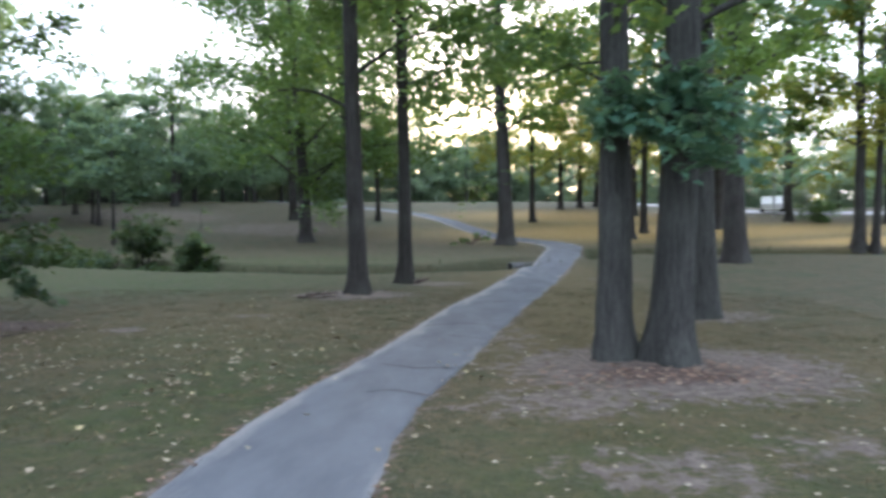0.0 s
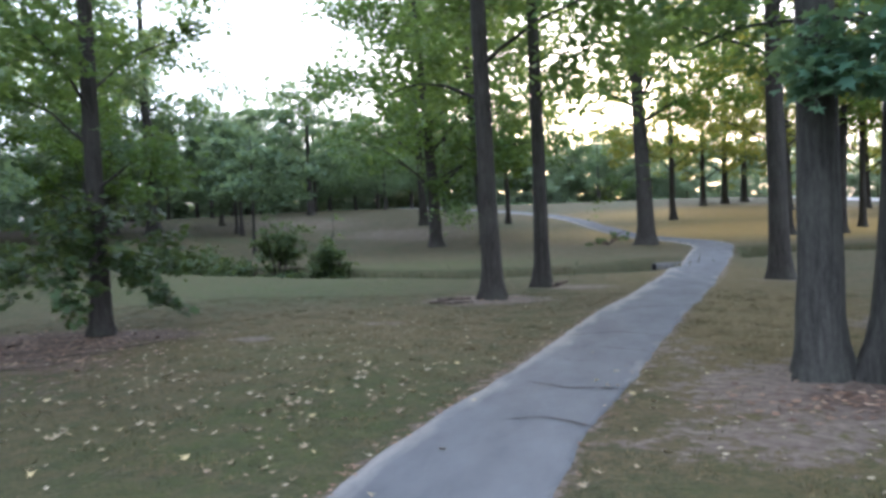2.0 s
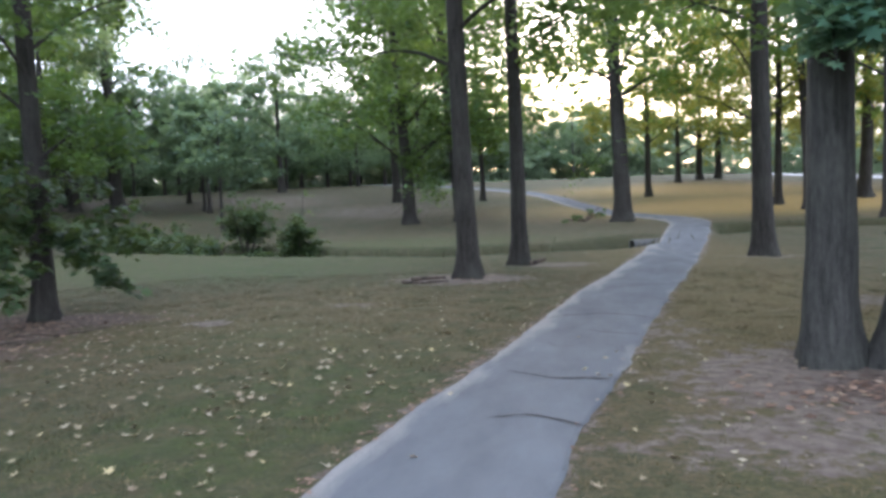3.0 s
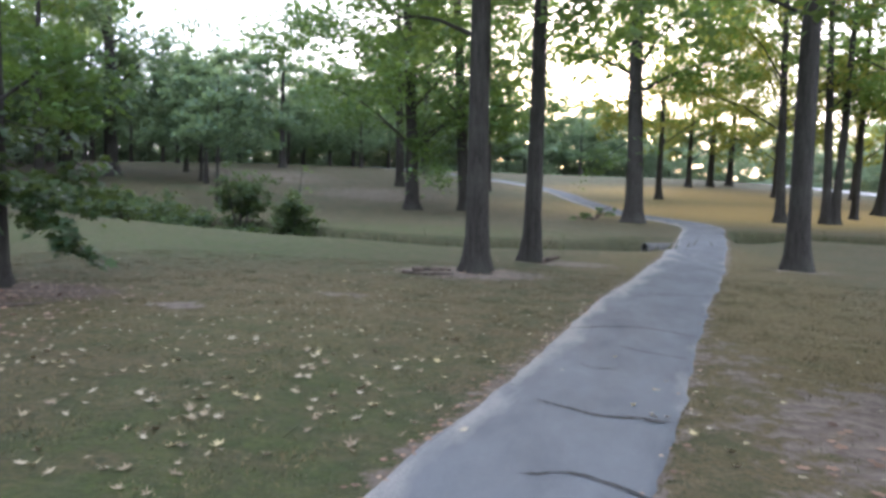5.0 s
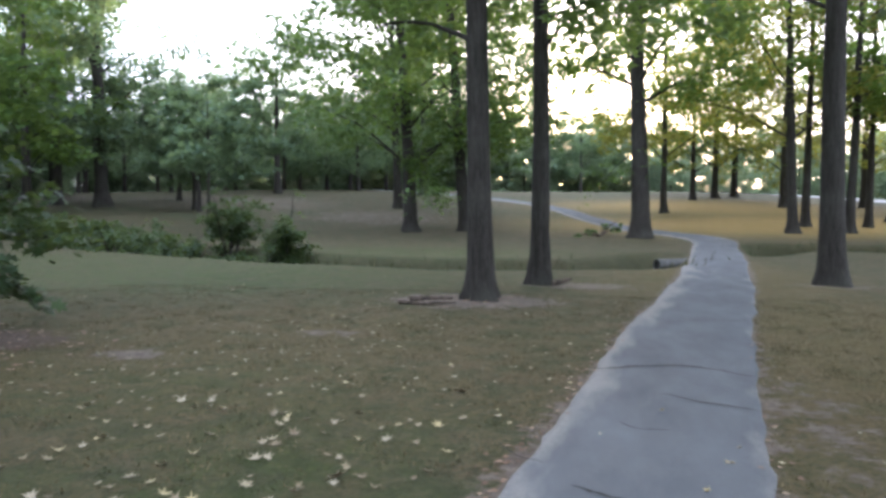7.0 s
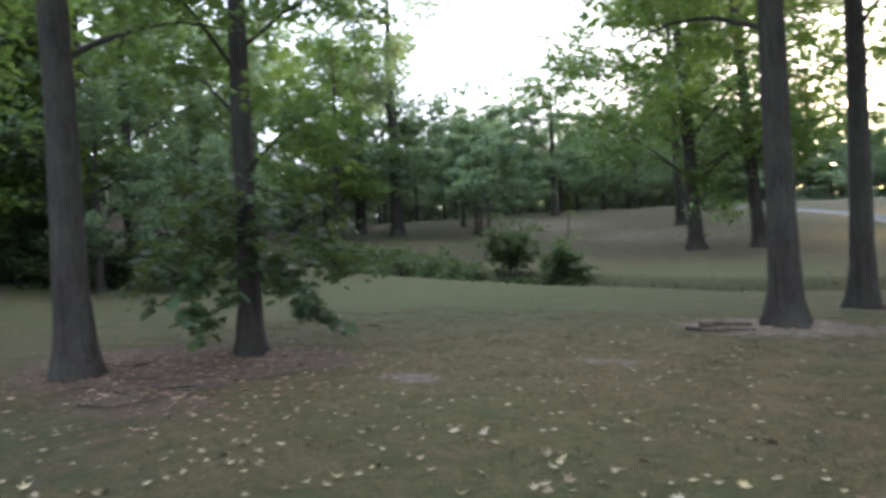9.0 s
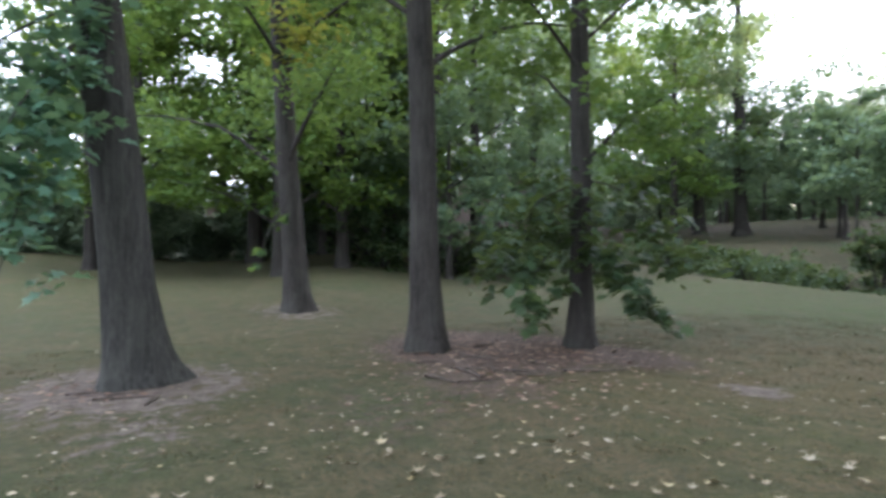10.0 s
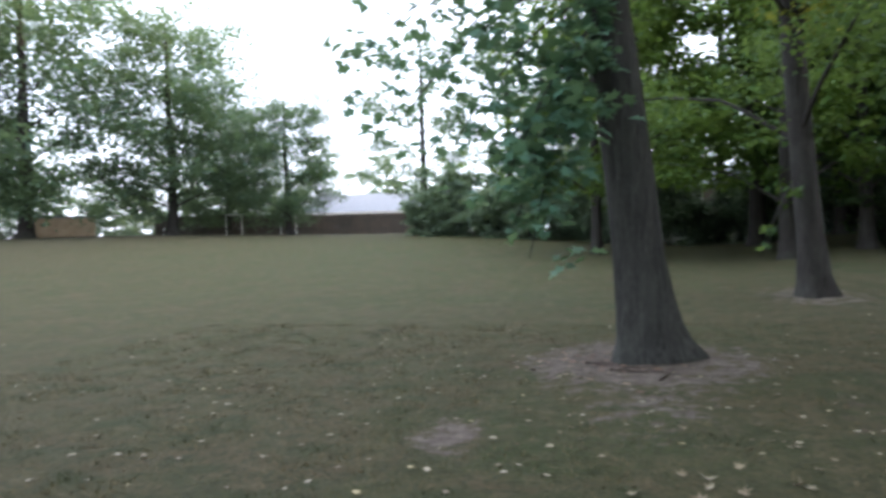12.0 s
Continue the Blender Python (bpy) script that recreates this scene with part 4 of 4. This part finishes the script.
house(-64, -17.5, 2.0, facing(-64, -17.5), 13, 8, 2.3, 1.9, TAN, "low house with long pale grey roof behind a fence", ((-3.5, 1.5, 1.2, 1.1), (3.0, 1.5, 1.4, 1.1)))
panel_n = 13
fa, fb = Vector((-51.5, -33.5, 0)), Vector((-57.5, -8.5, 0))
step = (fb - fa) / panel_n
for i in range(panel_n):
    p = fa + step * (i + 0.5)
    root = empty("fence_panel", pose(p.x, p.y, land(p.x, p.y), 0, 0, math.degrees(math.atan2(step.y, step.x))), "weathered brown board fence panel at the lawn's end", "fence", "board fence")
    L = step.length
    for q in range(12):
        part("board", box((L / 12 - 0.012, 0.025, 1.65 + 0.02 * (q % 3)), (-L / 2 + L / 12 * (q + 0.5), 0, 0.85)), FENCE, root)
    for hz in (0.4, 1.35):
        part("rail", box((L, 0.05, 0.09), (0, 0.04, hz)), FENCE, root)
    part("post", box((0.1, 0.1, 1.8), (-L / 2, 0.05, 0.88)), FENCE, root)
for px, py in ((-51.0, -26.0), (-52.5, -22.0)):
    root = empty("garden_arbour", pose(px, py, land(px, py), 0, 0, facing(px, py)), "small white painted garden arbour frame", "arbour", "garden arbours")
    for ox in (-0.6, 0.6):
        for oy in (-0.3, 0.3):
            part("post", box((0.08, 0.08, 1.6), (ox, oy, 0.8)), WHITE, root)
    part("top", box((1.4, 0.7, 0.06), (0, 0, 1.63), 0.02), WHITE, root)
shed = empty("garden_shed", pose(-41.4, -33.8, land(-41.4, -33.8), 0, 0, facing(-41.4, -33.8)), "low tan shed in warm evening sun", "shed")
part("wall", box((4.2, 2.4, 1.3), (0, 0, 0.6), 0.03), TAN, shed)
part("roof", box((4.5, 2.7, 0.12), (0, 0, 1.3), 0.03), SHINGLE, shed)
trailer = empty("utility_box", pose(-36.5, -42.5, land(-36.5, -42.5), 0, 0, facing(-36.5, -42.5)), "pale box trailer parked under the trees", "trailer")
part("body", box((2.0, 1.4, 1.2), (0, 0, 0.95), 0.06), WHITE, trailer)
for ox in (-0.6, 0.6):
    v, f = tube_np([(ox, -0.75, 0.3), (ox, -0.55, 0.3)], [0.3, 0.3], 14)
    part_np("wheel", v, f, PIPE_SHADE_TYRE, trailer)


# far car park beyond the lawn
ROAD_LINE = [(10, 84, 2.2), (18, 71, 2.2), (25, 61.5, 2.2), (33, 55.5, 2.2), (45, 50, 2.2), (70, 44, 2.2)]
line = smooth_line(ROAD_LINE, 1.0)
tg = np.gradient(line[:, :2], axis=0)
tg /= np.linalg.norm(tg, axis=1)[:, None]
sd = np.stack([tg[:, 1], -tg[:, 0]], -1) * line[:, 2:3]
rv = np.concatenate([line[:, :2] - sd, line[:, :2] + sd])
rz = lands(rv[:, 0], rv[:, 1]) + 0.05
n_r = len(line)
i = np.arange(n_r - 1)
tagged(part_np("road", np.column_stack([rv, rz]), np.stack([i, i + n_r, i + n_r + 1, i + 1], -1), ASPHALT_PALE), "pale grey lane beyond the far lawn", "road", kind="structure")
car = empty("car", pose(24.6, 61.3, land(24.6, 61.3) + 0.06, 0, 0, 68), "silver saloon car parked on the far lane", "car")
prof = [(-2.1, 0.3), (-2.15, 0.75), (-1.5, 0.85), (-0.95, 1.38), (0.55, 1.4), (1.15, 0.9), (2.0, 0.78), (2.15, 0.5), (2.1, 0.3)]
bm = bmesh.new()
lo_v = [bm.verts.new((px, -0.82, pz)) for px, pz in prof]
hi_v = [bm.verts.new((px, 0.82, pz)) for px, pz in prof]
bm.faces.new(lo_v)
bm.faces.new(hi_v[::-1])
for q in range(len(prof)):
    w = (q + 1) % len(prof)
    bm.faces.new((lo_v[w], lo_v[q], hi_v[q], hi_v[w]))
part("body", bm, WHITE, car)
for sy in (-0.83, 0.83):
    part("side_window", box((1.5, 0.02, 0.34), (-0.2, sy, 1.12), 0.008), GLASS, car)
for wx in (-1.35, 1.35):
    for sy in (-0.8, 0.8):
        v, f = tube_np([(wx, sy - 0.09, 0.31), (wx, sy + 0.09, 0.31)], [0.31, 0.31], 14)
        part_np("wheel", v, f, PIPE_SHADE_TYRE, car)
lamp = empty("street_lamp", pose(23.4, 57.6, land(23.4, 57.6)), "slim pale lamp post at the far lane", "lamp")
v, f = tube_np([(0, 0, 0), (0, 0, 2.2), (0, 0, 4.2)], [0.08, 0.065, 0.05], 8)
part_np("pole", v, f, CONCRETE, lamp, smooth=True)
part("head", box((0.7, 0.3, 0.16), (0.2, 0, 4.25), 0.04), WHITE, lamp)


# rank weeds in the ditch
rng = np.random.default_rng(301)
cr = smooth_line([(x, y, 0) for x, y in CREEK[1:-1]], 0.05)[:, :2]
cr = cr[(cr[:, 0] > -30) & (cr[:, 0] < 22) & ((cr[:, 0] < 1.2) | (cr[:, 0] > 6.8))]
n_w = 16000
at = cr[rng.integers(0, len(cr), n_w)] + rng.normal(0, 0.75, (n_w, 2))
wz = lands(at[:, 0], at[:, 1]) - 0.02
a_w, h_w, w_w = rng.uniform(0, 6.28, n_w), rng.uniform(0.12, 0.38, n_w), rng.uniform(0.012, 0.03, n_w)
b_w = np.column_stack([at, wz])
d_w = np.column_stack([np.cos(a_w) * w_w, np.sin(a_w) * w_w, np.zeros(n_w)])
t_w = b_w + np.column_stack([rng.normal(0, 0.1, (n_w, 2)), h_w])
tagged(part_np("weeds", np.stack([b_w - d_w, b_w + d_w, t_w], 1).reshape(-1, 3), np.arange(3 * n_w).reshape(n_w, 3), WEEDS), "rank dark green weeds in the ditch", "weeds", kind="stuff")


# ---- fallen leaves and grass ----
rng = np.random.default_rng(201)


def scatter(n, regions):
    """Places on the lawn: n in all, shared among (x, y, spread across, spread along, weight)."""
    wts = np.array([q[4] for q in regions], float)
    who = rng.choice(len(regions), n, p=wts / wts.sum())
    q = np.array([q[:4] for q in regions])[who]
    return q[:, :2] + rng.normal(0, 1, (n, 2)) * q[:, 2:4]


def lay(name, xy, size, material, label, category, lift=0.012, flat=0.6):
    z = lands(xy[:, 0], xy[:, 1]) + lift
    z = z + np.array([noise.noise(Vector((x * 1.7, y * 1.7, 0))) for x, y in xy]) * 0.018 * np.clip(lane_off(xy[:, 0], xy[:, 1]) / 0.4, 0, 1) + 0.02 * (lane_off(xy[:, 0], xy[:, 1]) < 0)
    v, f = leaves_np(np.stack([xy[:, 0], xy[:, 1], z], -1), size, rng, "lobed", flat)
    low = np.repeat(z, 12) - 0.004
    v[:, 2] = np.maximum(low + (v[:, 2] - low) * 0.7, low)
    tagged(part_np(name, v, f, material), label, category, kind="stuff")


pale = scatter(1450, [(-2.4, 5.6, 1.9, 2.1, 3.2), (-2.5, 9, 2.2, 2.4, 2.6), (-5, 4.5, 2.0, 1.6, 1.5), (-4, 0.5, 2.4, 1.8, 1.4), (3.6, 3.4, 1.6, 1.5, 2.0), (4, 8, 2.2, 3.5, 1.0), (-7, 1.5, 3.5, 2.6, 1.8), (-4, 12, 4, 4, 1.2), (7, 5, 2.5, 3, 1.0)])
pale = pale[(lane_off(pale[:, 0], pale[:, 1]) > 0.05) | (rng.uniform(0, 1, len(pale)) < 0.08)]
near_first = pale[np.argsort(np.hypot(pale[:, 0] + 1.5, (pale[:, 1] - 4.5) * 1.1))]
singles, pale = near_first[:270], near_first[270:]
lay("fallen_leaves", pale, 0.056, DRY_LEAF, "scattered pale yellow fallen leaves on the lawn", "leaves")
# curled leaves, each with lobes bent up from the middle
STAR = np.array([(0, -0.5), (-0.12, -0.2), (-0.46, -0.3), (-0.3, -0.02), (-0.5, 0.25), (-0.2, 0.2), (-0.14, 0.55), (0, 0.32), (0.14, 0.55), (0.2, 0.2), (0.5, 0.25), (0.3, -0.02), (0.46, -0.3), (0.12, -0.2)])
STAR[1::2] *= 0.72
leaf_kinds = []
for q in range(7):
    jit = STAR * (1 + rng.uniform(-0.18, 0.18, STAR.shape))
    curl = rng.uniform(0.25, 1.0)
    zz = curl * (jit[:, 0] ** 2 * rng.uniform(0.6, 1.5) + jit[:, 1] ** 2 * rng.uniform(-0.1, 1.0)) + rng.uniform(0, 0.1, len(jit))
    vv = np.vstack([np.column_stack([jit, np.maximum(zz, 0.0)]), [(0, 0, 0.02)]])
    kk = np.arange(len(STAR))
    leaf_kinds.append(mesh_np("fallen_leaf", vv, np.stack([kk, (kk + 1) % len(STAR), np.full(len(STAR), len(STAR))], -1), DRY_LEAF_ONE))
SPECIAL = [(-1.07, 5.8, 0.15), (-0.85, 5.46, 0.1), (-0.72, 4.70, 0.11), (-0.81, 7.83, 0.13), (0.94, 6.07, 0.06), (1.11, 6.55, 0.05), (1.22, 6.84, 0.05), (0.8, 7.6, 0.05)]
for q, row in enumerate([*SPECIAL, *((x, y, rng.uniform(0.05, 0.1)) for x, y in singles)]):
    lx, ly, size = row
    on_path = lane_off(np.array([lx]), np.array([ly]))[0] < 0
    lz = land(lx, ly) + (0.026 if on_path else noise.noise(Vector((lx * 1.7, ly * 1.7, 0))) * 0.018 + 0.012)
    one = new("fallen_leaf", leaf_kinds[q % 7])
    one.parent = ground
    one.matrix_basis = pose(lx, ly, lz, rng.uniform(-22, 22), rng.uniform(-22, 22), rng.uniform(0, 360)) @ Matrix.Scale(size, 4)
brown = scatter(1500, [(-8.2, 7.6, 1.1, 0.9, 5), (-7.2, 8.6, 0.9, 0.6, 2), (3.5, 5.5, 0.7, 0.35, 1.8), (4.4, 5.9, 0.5, 0.3, 0.8), (-7.6, 2.6, 0.5, 0.35, 0.7), (-1.8, 13.5, 0.7, 0.4, 0.5), (-6.4, 6.5, 1.0, 0.6, 1.0)])
lay("leaf_litter", brown, 0.085, BROWN_LEAF, "dry brown leaf litter round the tree roots", "leaves", flat=0.7)

# brown crumbs of leaf along the path's ragged edge
fringe = lane[(lane[:, 1] > 0) & (lane[:, 1] < 13)]
pick = rng.integers(0, len(fringe), 380)
edge_way = np.gradient(fringe[:, :2], axis=0)
edge_way /= np.linalg.norm(edge_way, axis=1)[:, None]
out_by = np.where(rng.uniform(0, 1, 380) < 0.75, -1, 1) * (fringe[pick, 2] + np.abs(rng.normal(0.03, 0.07, 380)))
crumbs = fringe[pick, :2] + np.stack([edge_way[pick, 1], -edge_way[pick, 0]], -1) * out_by[:, None] + rng.normal(0, 0.04, (380, 2))
lay("edge_litter", crumbs, 0.048, BROWN_LEAF, "brown crumbled leaves along the asphalt edge", "leaves", flat=0.7)

n_blade = 420000
bx = rng.uniform(-11, 8, n_blade)
by = rng.uniform(-4, 15, n_blade)
tuft = np.clip(0.5 + 0.9 * np.array([noise.noise(Vector((x * 4.3, y * 4.3, 3.0))) + 0.6 * noise.noise(Vector((x * 1.3, y * 1.3, 7.0))) for x, y in zip(bx, by)]), 0, 1)
keep = (lane_off(bx, by) > 0.02) & (rng.uniform(0, 1, n_blade) > np.maximum(blobs(BARE, bx, by) * 1.1, blobs(LITTER, bx, by) * 1.15)) & (np.hypot(bx + 1.5, by - 4) < 13) & (rng.uniform(0, 1, n_blade) < 0.12 + 0.88 * tuft)
bx, by = bx[keep], by[keep]
bz = lands(bx, by) - 0.005
m = len(bx)
ang, hh, ww = rng.uniform(0, 6.28, m), rng.uniform(0.01, 0.03, m) * (0.6 + 0.9 * tuft[keep]), rng.uniform(0.003, 0.006, m)
tilt = rng.normal(0, 0.02, (m, 2))
base = np.stack([bx, by, bz], -1)
dx = np.stack([np.cos(ang) * ww, np.sin(ang) * ww, np.zeros(m)], -1)
tipv = base + np.stack([tilt[:, 0], tilt[:, 1], hh], -1)
v = np.stack([base - dx, base + dx, tipv], 1).reshape(-1, 3)
tagged(part_np("grass", v, np.arange(3 * m).reshape(m, 3), BLADES), "short dry mown grass blades on the lawn", "grass", kind="stuff")
